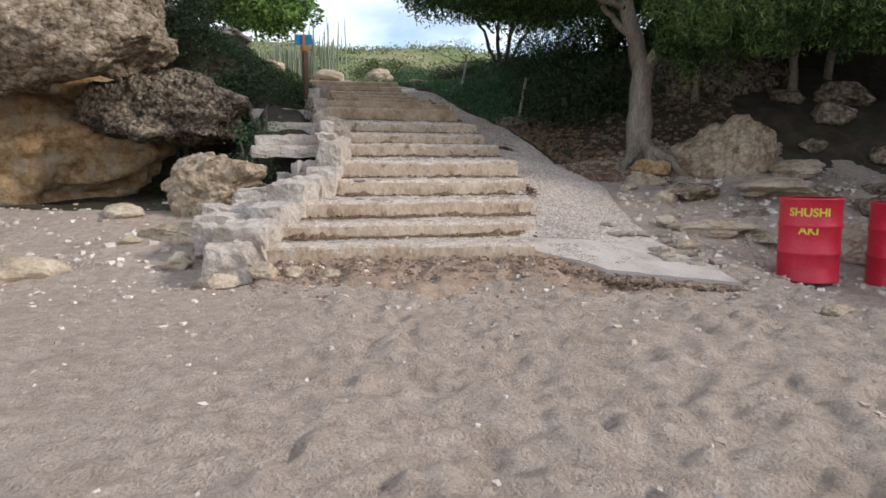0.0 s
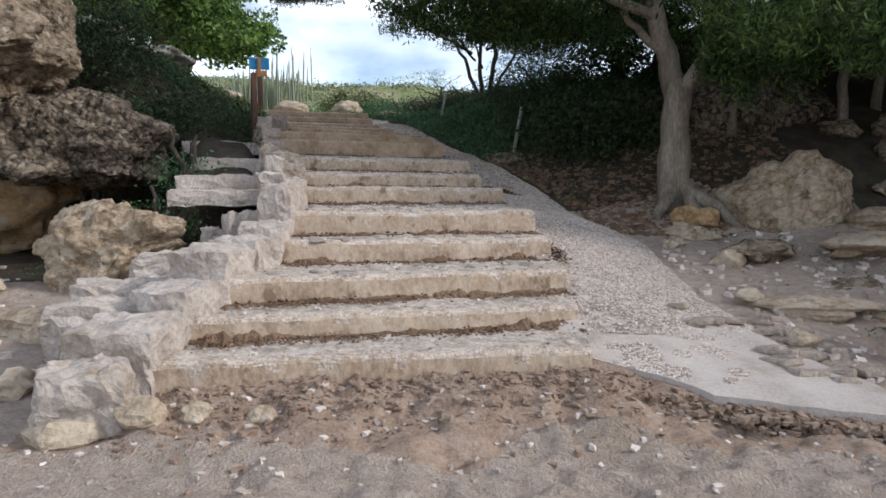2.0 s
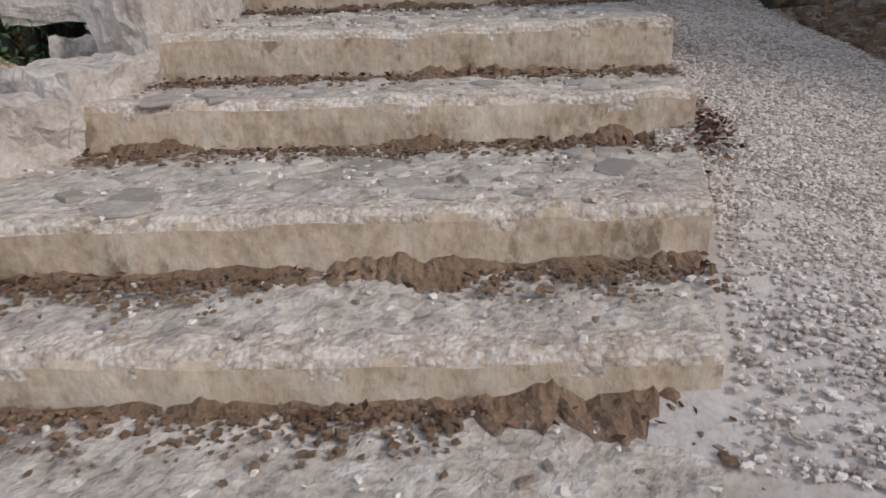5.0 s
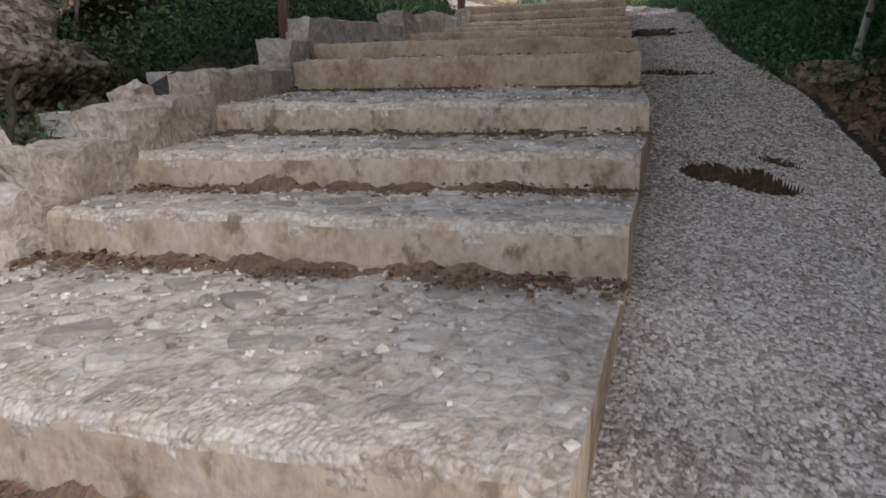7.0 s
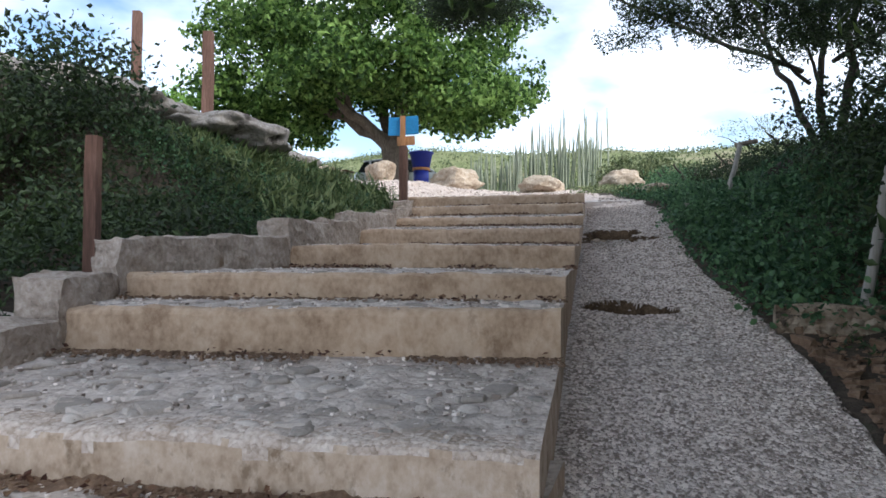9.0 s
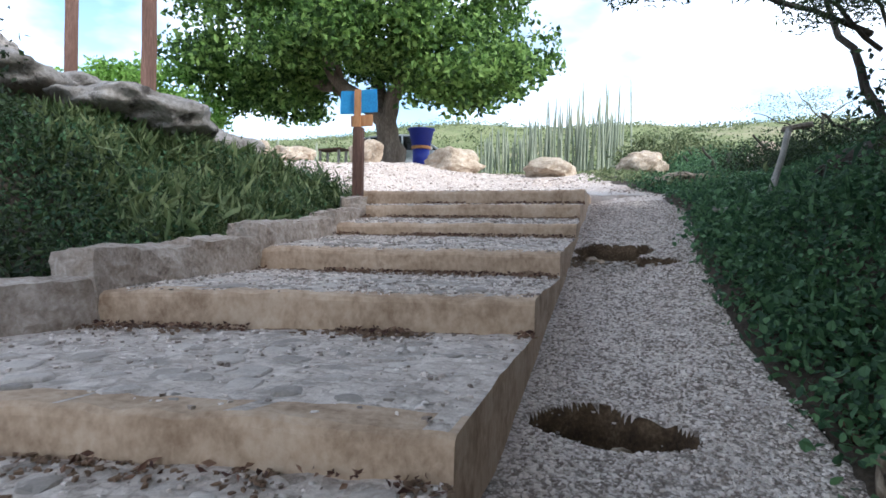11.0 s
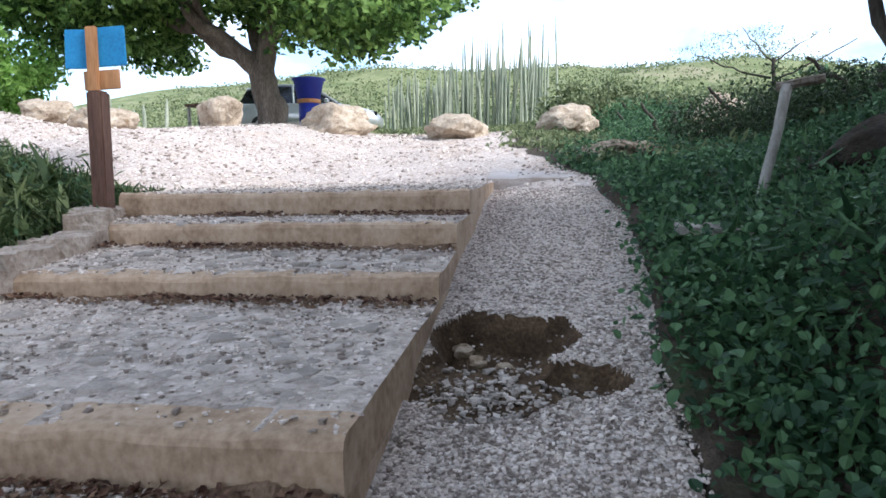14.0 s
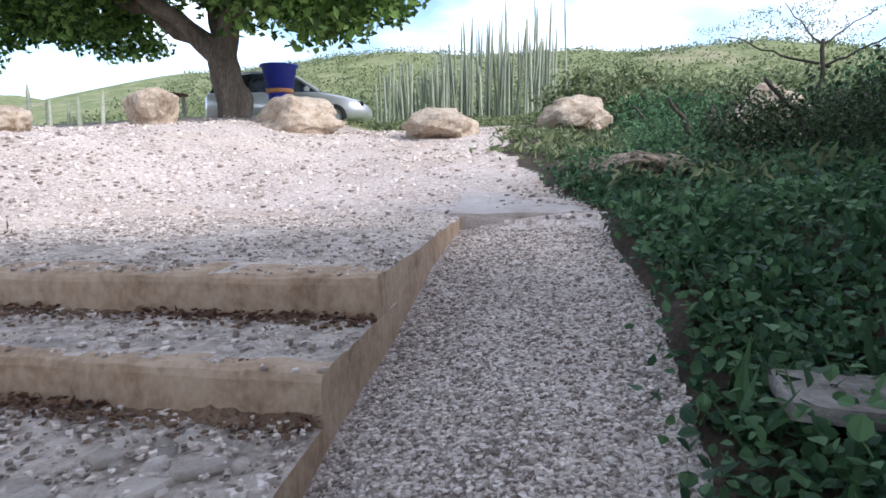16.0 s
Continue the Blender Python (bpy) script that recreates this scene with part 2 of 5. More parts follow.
M_LEAF = leaf_material("broad_leaf", (0.032, 0.072, 0.016), (0.105, 0.20, 0.045), (0.27, 0.41, 0.11), 0.5)
# broad leaf lightened so the colour holds the sun on the far shrub
M_LEAF_BRIGHT = leaf_material("sunlit_shrub_leaf", (0.11, 0.22, 0.035), (0.22, 0.40, 0.08), (0.38, 0.58, 0.16), 0.55)
M_LEAF_FINE = leaf_material("feathery_leaf", (0.022, 0.038, 0.012), (0.052, 0.09, 0.024), (0.13, 0.215, 0.055))
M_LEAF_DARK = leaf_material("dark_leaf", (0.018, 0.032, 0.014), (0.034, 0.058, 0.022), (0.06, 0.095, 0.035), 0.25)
M_WEED = leaf_material("weed_leaf", (0.036, 0.084, 0.042), (0.078, 0.158, 0.072), (0.135, 0.25, 0.11))
M_GRASS = leaf_material("grass_blade", (0.03, 0.06, 0.02), (0.075, 0.125, 0.042), (0.17, 0.215, 0.095))
M_GRASS_PALE = leaf_material("pale_grass_blade", (0.06, 0.10, 0.035), (0.135, 0.19, 0.072), (0.26, 0.31, 0.14))
M_SCRUB = leaf_material("scrub_leaf", (0.075, 0.10, 0.045), (0.155, 0.195, 0.085), (0.31, 0.34, 0.175))
M_CACTUS = material("cactus_skin", (0.17, 0.20, 0.14), (0.27, 0.30, 0.22), (0.38, 0.40, 0.31), 3, 30, 0.8, 0.3, 0.01, per_object=0.3)


# ---- numbers of the place ----
# each step: middle of its nosing (x, y), top z, width, turn in degrees
STEPS = [
    (-0.39, 6.41, 0.455, 2.60, 6.4), (-0.34, 6.99, 0.62, 2.68, 10.3), (-0.25, 7.42, 0.83, 2.56, 12.4), (-0.13, 8.27, 1.04, 2.38, 10.9),
    (-0.155, 8.81, 1.27, 2.32, 9.4), (-0.25, 9.87, 1.52, 2.22, 13.8), (-0.42, 10.58, 1.695, 2.35, 20.7), (-0.61, 11.31, 1.92, 2.48, 16.6),
    (-0.89, 12.43, 2.24, 2.48, 20.0), (-1.07, 12.95, 2.405, 2.57, 20.5), (-1.29, 14.50, 2.625, 2.26, 25.0), (-1.645, 15.90, 2.84, 2.24, 16.0),
    (-2.04, 17.36, 3.075, 2.30, 15.6), (-2.26, 18.11, 3.295, 2.34, 11.8), (-2.50, 18.60, 3.485, 2.58, 13.4),
]


# how much each tread climbs from its nosing to the next riser
RISES = [0.02, 0.035, 0.02, 0.015, 0.07, 0.01, 0.055, 0.10, 0.025, 0.035, 0.048, 0.115, 0.08, 0.035, 0.08]


def step_end(i, side):
    x, y, z, w, a = STEPS[i]
    return Vector((x + side * w / 2 * math.cos(radians(a)), y + side * w / 2 * math.sin(radians(a)), z))


S_LEFT = [step_end(i, -1) for i in range(15)]
S_RIGHT = [step_end(i, 1) for i in range(15)]


def curve(*knots):
    xs, ys = zip(*knots)
    return lambda v: np.interp(v, xs, ys)


stair_left = curve((-40, -1.7), (5.9, -1.7), *[(p.y, p.x) for p in S_LEFT], (22, -4.2))
stair_right = curve((5.5, 0.95), *[(p.y, p.x) for p in S_RIGHT], (21.07, -1.83), (22.6, -2.2))
stair_z = curve((5.9, 0.16), *[(s[1], s[2]) for s in STEPS], (21, 3.56), (22.5, 3.82), (25, 4.22), (27.2, 4.58), (31, 4.95), (38, 5.72), (60, 6.4))
ramp_z = curve((6.0, 0.25), (6.15, 0.28), (7.2, 0.52), (8.5, 0.90), (9.5, 1.15), (11.5, 1.52), (13, 1.88), (14.15, 2.13), (16.2, 2.55), (18, 2.97), (18.8, 3.14), (20, 3.36), (21.1, 3.50), (22.6, 3.8))
ramp_fall = curve((6.0, 0.08), (8.25, 0.30), (11.2, 0.30), (14, 0.14), (17, 0.0))
ramp_right = curve((-40, 2.7), (6.0, 2.72), (8.25, 2.32), (9.9, 2.34), (11.2, 2.0), (12.6, 1.7), (13.8, 1.38), (14.9, 1.0), (15.6, 0.68), (16.5, 0.43), (17.3, 0.2), (18.7, -0.08), (19.7, -0.31), (20.5, -0.6), (21.3, -0.82), (22.0, -1.35), (24.5, -2.9), (27, -3.5))
open_z = curve((-30, -0.6), (0, 0.0), (6, 0.10), (8.25, 0.52), (9.9, 0.86), (11.2, 1.18), (14, 1.95), (17, 2.8), (20, 3.44), (21, 3.56), (22.5, 3.82), (25, 4.22), (27.2, 4.58), (31, 4.95), (38, 5.72), (60, 6.4))
bank_left = curve((9.6, 0), (10.8, 0.8), (13, 1.5), (16.7, 1.3), (19, 0.45), (22, 0.15), (26, 0))
bank_right = curve((9, 0), (10.5, 0.2), (12, 0.8), (15, 1.3), (17, 0.8), (18.5, 0.38), (20, 0.12), (22, 0.08), (27, 0.2))


def smooth(v, a, b):
    t = np.clip((v - a) / (b - a), 0, 1)
    return t * t * (3 - 2 * t)


_lattice = np.random.RandomState(4).rand(256, 256)


def grain(x, y, s):
    """Smooth value noise, -0.5 to 0.5, with cells of s metres."""
    u, v = np.asarray(x, float) / s + 500, np.asarray(y, float) / s + 500
    i, j = np.floor(u).astype(int), np.floor(v).astype(int)
    f, g = u - i, v - j
    f, g = f * f * (3 - 2 * f), g * g * (3 - 2 * g)
    c = lambda p, q: _lattice[p % 256, q % 256]
    return (c(i, j) * (1 - f) + c(i + 1, j) * f) * (1 - g) + (c(i, j + 1) * (1 - f) + c(i + 1, j + 1) * f) * g - 0.5


def ground_z(x, y):
    x, y = np.asarray(x, float), np.asarray(y, float)
    xl, xr = stair_left(y), ramp_right(y)
    left, right = np.maximum(xl - x, 0), np.maximum(x - xr, 0)
    base = open_z(y)
    z = base + 0 * x
    up = smooth(left, 0.2, 3.4) * bank_left(y - 2.6 * smooth(left, 0.5, 1.6) * (1 - smooth(y, 12, 14))) + 0.28 * np.clip(left - 3.3, 0, 8) * smooth(y, 11, 13) * (1 - smooth(y, 19, 24))
    side = smooth(left, 0.0, 0.5) * smooth(y, 8.8, 10.5) * (1 - smooth(y, 18, 20))
    z = z + side * (stair_z(y) - base) + up
    z = z + 0.5 * smooth(left, 0, 3.2) * smooth(y, 19, 21) * (1 - smooth(y, 24, 28)) + 0.5 * smooth(left, 3, 5.5) * smooth(y, 24, 28) * (1 - smooth(y, 28.6, 31.5))
    z = z - 0.55 * smooth(right, 0.4, 2.6) * smooth(y, 22.2, 25.5) * (1 - smooth(y, 40, 60))
    z = z + smooth(right, 0.2, 3.0) * bank_right(y) * (1 - smooth(right, 7, 14) * 0.6)
    z = z + 0.75 * np.exp(-((x - 2.4) / 1.3) ** 2 - ((y - 20.9) / 1.5) ** 2)
    foot_of_cliff = smooth(left, 1.0, 2.0) * smooth(y, 8.6, 9.4) * (1 - smooth(y, 12.6, 14.6))
    z = z + (0.56 + 0.03 * (y - 9) - z) * foot_of_cliff
    z = z - 0.27 * smooth(right, 0.2, 1.2) * smooth(y, 4.5, 6) * (1 - smooth(y, 7.2, 8.4)) * (1 - smooth(right, 4, 7))
    inside = (1 - smooth(left, 0.0, 0.25)) * (1 - smooth(x - xr + 0.22, 0.0, 0.2)) * smooth(y, 6.55, 6.8) * (1 - smooth(y, 20.6, 21.2))
    z = z - 0.55 * inside
    heap = smooth(y, 5.45, 6.2) * (1 - smooth(y, 6.62, 6.9)) * smooth(x, -2.0, -1.5) * (1 - smooth(x, 0.9, 1.5))
    z = z + heap * (0.105 + 0.06 * grain(x, y, 0.16) + 0.04 * np.abs(grain(x, y, 0.08)))
    dist = np.hypot(x, y - 10)
    rough = 0.10 * grain(x, y, 0.9) + 0.05 * grain(x + 7, y, 0.3)
    beach = (1 - smooth(y, 6.2, 7.0))
    trod = 0.45 + 0.55 * smooth(x + 0.8 * grain(x, y, 1.5), -1.9, -0.6)
    foot = trod * (0.095 * np.abs(grain(x, y * 1.15, 0.135)) + 0.05 * grain(x + 31, y, 0.24) + 0.06 * grain(x, y + 5, 0.105)) + 0.05 * grain(x, y + 9, 1.3)
    z = z + np.where(dist < 60, beach * foot + (1 - beach) * rough * 0.8, 0)
    far = smooth(y, 45, 230)
    ridge = 23 + 22 * grain(x, y * 0.3, 120) + 9 * grain(x, y, 45) + 10 * smooth(-x, -60, 160)
    z = z + far * ridge + smooth(dist, 40, 100) * (1 - far) * 1.2 * grain(x, y, 14)
    z = z - smooth(-y, 8, 60) * 1.5
    return z


def part(name, bm, mats, parent=None, label="", shade=False):
    """Links a bmesh (or vertices and faces) as one mesh object, under a thing or part where given."""
    me = bpy.data.meshes.new(name)
    if isinstance(bm, tuple):
        me.from_pydata(bm[0], [], bm[1])
    else:
        bm.to_mesh(me)
        bm.free()
    for m in (mats if isinstance(mats, (list, tuple)) else [mats]):
        me.materials.append(m)
    if shade:
        me.polygons.foreach_set("use_smooth", [True] * len(me.polygons))
    me.update()
    ob = new(name, me)
    if parent:
        ob.parent = parent
    if label:
        ob["label"] = label
    return ob


def thing(name, at, label, category, group="", kind="", turn=0):
    ob = new(name)
    ob.matrix_basis = pose(*at, 0, 0, turn)
    ob.empty_display_size = 0.1
    return tagged(ob, label, category, group, kind)


def grid_mesh(name, xs, ys, zf, mats, parent=None):
    X, Y = np.meshgrid(xs, ys)
    Z = zf(X, Y)
    nx, ny = len(xs), len(ys)
    v = np.stack([X.ravel(), Y.ravel(), Z.ravel()], 1)
    k = (np.arange(ny - 1)[:, None] * nx + np.arange(nx - 1)).ravel()
    f = np.stack([k, k + 1, k + nx + 1, k + nx], 1)
    return part(name, (v.tolist(), f.tolist()), mats, parent, shade=True), v, f


# ---- ground ----
_xs = np.concatenate([-np.geomspace(600, 9, 34), np.arange(-8.6, -4, 0.05), np.arange(-4, 4, 0.035), np.arange(4, 8.6, 0.05), np.geomspace(9, 600, 34)])
_ys = np.concatenate([-np.geomspace(300, 3, 22), np.arange(-2.6, 0, 0.09), np.arange(0, 7.6, 0.034), np.arange(7.6, 26, 0.1), np.geomspace(26.3, 700, 60)])
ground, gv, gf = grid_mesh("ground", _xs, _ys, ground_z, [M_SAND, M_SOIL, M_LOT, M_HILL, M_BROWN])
_c = gv[gf].mean(1)
_l, _r = stair_left(_c[:, 1]) - _c[:, 0], _c[:, 0] - ramp_right(_c[:, 1])
_edge = 0.6 * grain(_c[:, 0], _c[:, 1], 0.7)
_idx = np.zeros(len(gf), int)
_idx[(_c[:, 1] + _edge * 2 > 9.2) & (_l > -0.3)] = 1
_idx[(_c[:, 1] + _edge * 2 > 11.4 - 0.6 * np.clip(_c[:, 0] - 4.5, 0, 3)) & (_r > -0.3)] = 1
_idx[(_c[:, 1] + _edge > 19.2) & (_r < -0.1 + _edge * smooth(_c[:, 1], 21, 23)) & (_c[:, 0] > -24)] = 2
_idx[(_c[:, 1] + _edge * 3 > 30) | (np.abs(_c[:, 0]) > 40)] = 3
_idx[(_c[:, 1] + _edge * 1.2 > 5.75) & (_c[:, 1] < 6.6) & (_c[:, 0] + _edge > -2.4) & (_c[:, 0] < 2.0 + _edge)] = 4
_idx[_c[:, 1] < 2] = 0
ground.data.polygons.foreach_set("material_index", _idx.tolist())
tagged(ground, "pale trodden sand rising to gravel and scrub", "ground", kind="structure")


# ---- staircase ----
def sweep(profile, ends, nx, wobble, seed):
    """A profile of (y, z) points swept along x, worn by noise. Returns vertices and faces; ends are closed."""
    P, v, f = len(profile), [], []
    for i in range(nx + 1):
        for j, (py, pz, free) in enumerate(profile):
            xa, xb = ends(py)
            x = xa + (xb - xa) * i / nx
            d = noise.noise_vector(Vector((x * 2.3 + seed, py * 3.0, pz * 3.0))) * wobble * 0.6 + noise.noise_vector(Vector((x * 9 + seed, py * 9, pz * 9))) * wobble * 0.5
            v.append((x + (d.x * 0.3 if 0 < i < nx else 0), py + d.y * free, pz + d.z * free))
    for i in range(nx):
        for j in range(P - 1):
            a = i * P + j
            f.append((a, a + P, a + P + 1, a + 1))
    f.append(tuple(range(P)))
    f.append(tuple(reversed(range(nx * P, nx * P + P))))
    return v, f


stairs = thing("stairs", (0, 6.4, 0.2), "broad worn concrete stairs with tan plastered risers and grey cobbled treads", "stairs", kind="structure")


def place(ob, m):
    ob.matrix_basis = ob.parent.matrix_basis.inverted() @ m if ob.parent else m
    return ob


for i, (x, y, z, w, a) in enumerate(STEPS):
    back_l, back_r = (S_LEFT[i + 1], S_RIGHT[i + 1]) if i < 14 else (Vector((-4.45, 20.5, z)), Vector((-1.83, 21.07, z)))
    local = pose(x, y, z, 0, 0, a).inverted()
    bl, br = local @ back_l, local @ back_r
    run = max(bl.y, br.y) + (0.30 if i < 14 else 0)
    drop = z - (STEPS[i - 1][2] if i else 0.12) + 0.14
    climb = RISES[i] / max(bl.y, br.y)
    prof = [(0.0, -drop, 0.2)] + [(0.0, -drop + (drop - 0.035) * k / 9, 0.8) for k in range(1, 10)]
    prof += [(0.008, -0.014, 1.2), (0.030, 0.0, 1.2)] + [(0.030 + (run - 0.03) * k / 12, climb * (run - 0.03) * k / 12, 0.9) for k in range(1, 13)] + [(run, -drop, 0)]
    v, f = sweep(prof, lambda q: (-w / 2 + (bl.x + w / 2) * q / bl.y, w / 2 + (br.x - w / 2) * q / br.y), 110, 0.024, i * 7.3)
    ob = part("step", (v, f), [M_RISER if i < 8 else M_RISER_TAN, M_TREAD, M_NOSING if i < 8 else M_RISER_TAN], stairs, shade=False)
    P = len(prof)
    tone = []
    for k in range(len(f)):
        col, row = divmod(k, P - 1)
        if k >= 110 * (P - 1):
            tone.append(0)
        elif row >= 11:
            tone.append(1 if row > 11 or noise.noise(Vector((col * 0.21, i * 3.0, 9))) > 0.25 else 2)
        else:
            tone.append(2 if row >= 10 or row >= 9 - 2.2 * noise.noise(Vector((col * 0.16, i * 5.0, 4))) - 0.4 else 0)
    ob.data.polygons.foreach_set("material_index", tone)
    place(ob, pose(x, y, z, 0, 0, a))
    # dirt caught at the foot of the riser
    if i not in (8, 9):
        dv, df = [], []
        n, rows_ = 170, 7
        for k in range(n + 1):
            u = (k / n - 0.5) * (w - 0.06)
            patch = 0.5 + 1.3 * noise.noise(Vector((u * 1.5, i * 2.0, 7)))
            h = (0.012 + 0.085 * abs(math.sin(u * 9 + 3 * noise.noise(Vector((u * 2, i * 3.1, 0))))) ** 0.6 + 0.05 * noise.noise(Vector((u * 13, i * 5.1, 2)))) * max(0.10, patch) * (0.8 if i < 8 else 0.45)
            e = 0.03 + (0.11 if i < 8 else 0.06) * max(0.05, patch) * (0.7 + noise.noise(Vector((u * 5, i, 5))) + 0.8 * noise.noise(Vector((u * 19, i, 6))) + 0.5 * noise.noise(Vector((u * 47, i, 8))))
            for j in range(rows_):
                q = j / (rows_ - 1)
                lump = 0.022 * noise.noise(Vector((u * 30, q * 6, i))) * math.sin(math.pi * min(q * 1.2, 1)) * min(1, patch + 0.3)
                dv.append((u, 0.02 - (0.02 + e) * q, h * (1 + 0.22 * noise.noise(Vector((u * 38, i, 3)))) * (1 - q) ** 1.5 + lump - (0.02 if q == 1 else 0)))
        for k in range(n):
            for j in range(rows_ - 1):
                q = k * rows_ + j
                df.append((q, q + 1, q + rows_ + 1, q + rows_))
        dirt = part("riser_dirt", (dv, df), M_DIRT, stairs, "brown earth washed against the riser")
        place(dirt, pose(x, y, STEPS[i - 1][2] + RISES[i - 1] - 0.004 if i else 0.21, 0, 0, a))

# ---- ramp ----
HOLES = [(1.0, 11.82, 0.30, 0.18, 0.13), (1.19, 12.23, 0.13, 0.08, 0.05), (0.25, 14.50, 0.36, 0.17, 0.20), (-0.55, 17.50, 0.36, 0.28, 0.19), (-0.14, 17.22, 0.20, 0.15, 0.09), (-0.50, 17.12, 0.36, 0.30, 0.05)]
ramp = thing("ramp", (1.6, 6.2, 0.15), "pale pebbled concrete ramp broken by earth holes, beside the stairs", "ramp", kind="structure")


def hole_depth(x, y):
    d = 0 * x
    for hx, hy, ra, rb, dep in HOLES:
        q = ((x - hx) / ra) ** 2 + ((y - hy) / rb) ** 2 + 0.7 * grain(x, y, 0.16)
        near = smooth(hy - y, -0.3 * rb, 0.9 * rb)
        d = np.maximum(d, dep * (1 - smooth(q, 0.70 - 0.3 * near, 1.0)))
    return d


def bare(x, y):
    return ((x - 0.62) / 0.36) ** 2 + ((y - 13.75) / 0.5) ** 2 + 1.6 * grain(x, y, 0.35) + 1.2 * grain(x, y, 0.09) < 0.8


def ramp_surface(x, y):
    s = np.clip((x - stair_right(y)) / (ramp_right(y) - stair_right(y)), 0, 1)
    return ramp_z(y) - ramp_fall(y) * s ** 1.3


nu, nv = 112, 1500
yy = np.linspace(6.05, 21.12, nv)
uu = np.linspace(0, 1, nu)
U, Y = np.meshgrid(uu, yy)
front = 0.35 * (U - 0.5) * (1 - smooth(Y, 6, 8)) * -1
X = stair_right(Y) - 0.14 + 0.75 * (1 - smooth(Y, 6.0, 6.8)) * (1 - U) + U * (ramp_right(Y) - stair_right(Y) + 0.14) + 0.10 * grain(Y, Y * 0, 0.5) * U + 0.05 * grain(Y, Y * 0 + 3, 0.14) * U
Z = ramp_surface(X, Y) - hole_depth(X, Y) + 0.03 * grain(X, Y, 0.5) + 0.012 * grain(X, Y, 0.12) - 0.05 * smooth(U, 0.96, 1.0)
vv = np.stack([X.ravel(), (Y + front).ravel(), Z.ravel()], 1)
k = (np.arange(nv - 1)[:, None] * nu + np.arange(nu - 1)).ravel()
ff = np.stack([k, k + 1, k + nu + 1, k + nu], 1).tolist()
_mid = vv[np.array(ff)].mean(1)
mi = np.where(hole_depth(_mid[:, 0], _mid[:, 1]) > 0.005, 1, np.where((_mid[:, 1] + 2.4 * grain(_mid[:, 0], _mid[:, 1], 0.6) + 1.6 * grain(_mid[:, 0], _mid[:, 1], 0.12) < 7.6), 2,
     np.where(_mid[:, 1] + 2.2 * grain(_mid[:, 0], _mid[:, 1], 0.8) + 0.8 * grain(_mid[:, 0], _mid[:, 1], 0.15) < 12.0, 3, 0))).tolist()
edge_ids = list(range(nu)) + [r * nu + nu - 1 for r in range(1, nv)] + [(nv - 1) * nu + c for c in range(nu - 2, -1, -1)] + [r * nu for r in range(nv - 2, -1, -1)]
base = len(vv)
low = vv[edge_ids].copy()
low[:, 2] -= 0.5
allv = np.vstack([vv, low])
for q in range(len(edge_ids) - 1):
    ff.append([edge_ids[q + 1], edge_ids[q], base + q, base + q + 1])
    mi.append(2)
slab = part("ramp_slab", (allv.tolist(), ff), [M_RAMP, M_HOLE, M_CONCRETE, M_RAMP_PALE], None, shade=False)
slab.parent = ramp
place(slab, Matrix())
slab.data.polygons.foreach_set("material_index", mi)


# ---- rocks ----
def rock_mesh(size, seed, cuts=4, lump=0.30, pits=0.05, flat=0.0):
    bm = bmesh.new()
    bmesh.ops.create_icosphere(bm, subdivisions=cuts, radius=1.0)
    o = Vector((seed * 3.7, seed * 1.3, seed * 5.1))
    planes = [(Vector((random.Random(seed * 50 + k).uniform(-1, 1), random.Random(seed * 51 + k).uniform(-1, 1), random.Random(seed * 52 + k).uniform(-1, 1))).normalized(),
               random.Random(seed * 53 + k).uniform(0.55, 0.85)) for k in range(9)]
    for vtx in bm.verts:
        p = vtx.co.copy()
        for nrm, dd in planes:
            over = p.dot(nrm) - dd
            if over > 0:
                p -= nrm * over * 0.85
        p += p.normalized() * (lump * noise.noise(p * 1.3 + o) + lump * 0.45 * noise.noise(p * 3.1 + o) + lump * 0.2 * noise.noise(p * 7.0 + o))
        if flat and p.z > flat:
            p.z = flat + (p.z - flat) * 0.25
        q = Vector((p.x * size[0], p.y * size[1], p.z * size[2]))
        if cuts > 3:
            away = p.normalized()
            k = min(1.0, min(size) * 0.75)
            q += away * k * (0.16 * (0.5 - abs(noise.noise(q * 1.1 + o))) + 0.10 * noise.noise(q * 2.6 + o))
            c = noise.voronoi(q * (3.2 / k) + o)[0]
            q -= away * pits * k * 1.6 * max(0.0, 0.55 - c[0]) + away * 0.05 * k * (c[1] - c[0] < 0.12)
            q += away * pits * 0.5 * k * noise.noise(q * 9 + o)
        vtx.co = q
    return bm


def rock(name, at, size, seed, mat, label, category="rock", cuts=4, lump=0.30, pits=0.05, turn=0, flat=0.0, group="", kind=""):
    ob = part(name, rock_mesh(size, seed, cuts, lump, pits, flat), mat, shade=cuts > 4)
    ob.matrix_basis = pose(*at, 0, 0, turn)
    return tagged(ob, label, category, group, kind)


def gz(x, y):
    return float(ground_z(x, y))


cliff = thing("cliff", (-6.5, 10.5, 0.5), "limestone cliff of pitted blocks over a hollow ochre earth face", "cliff")


def cliff_part(name, at, size, seed, mat, lump, pits, label="", cuts=6):
    ob = part(name, rock_mesh(size, seed, cuts, lump, pits), mat, cliff, label, shade=True)
    return place(ob, pose(*at))


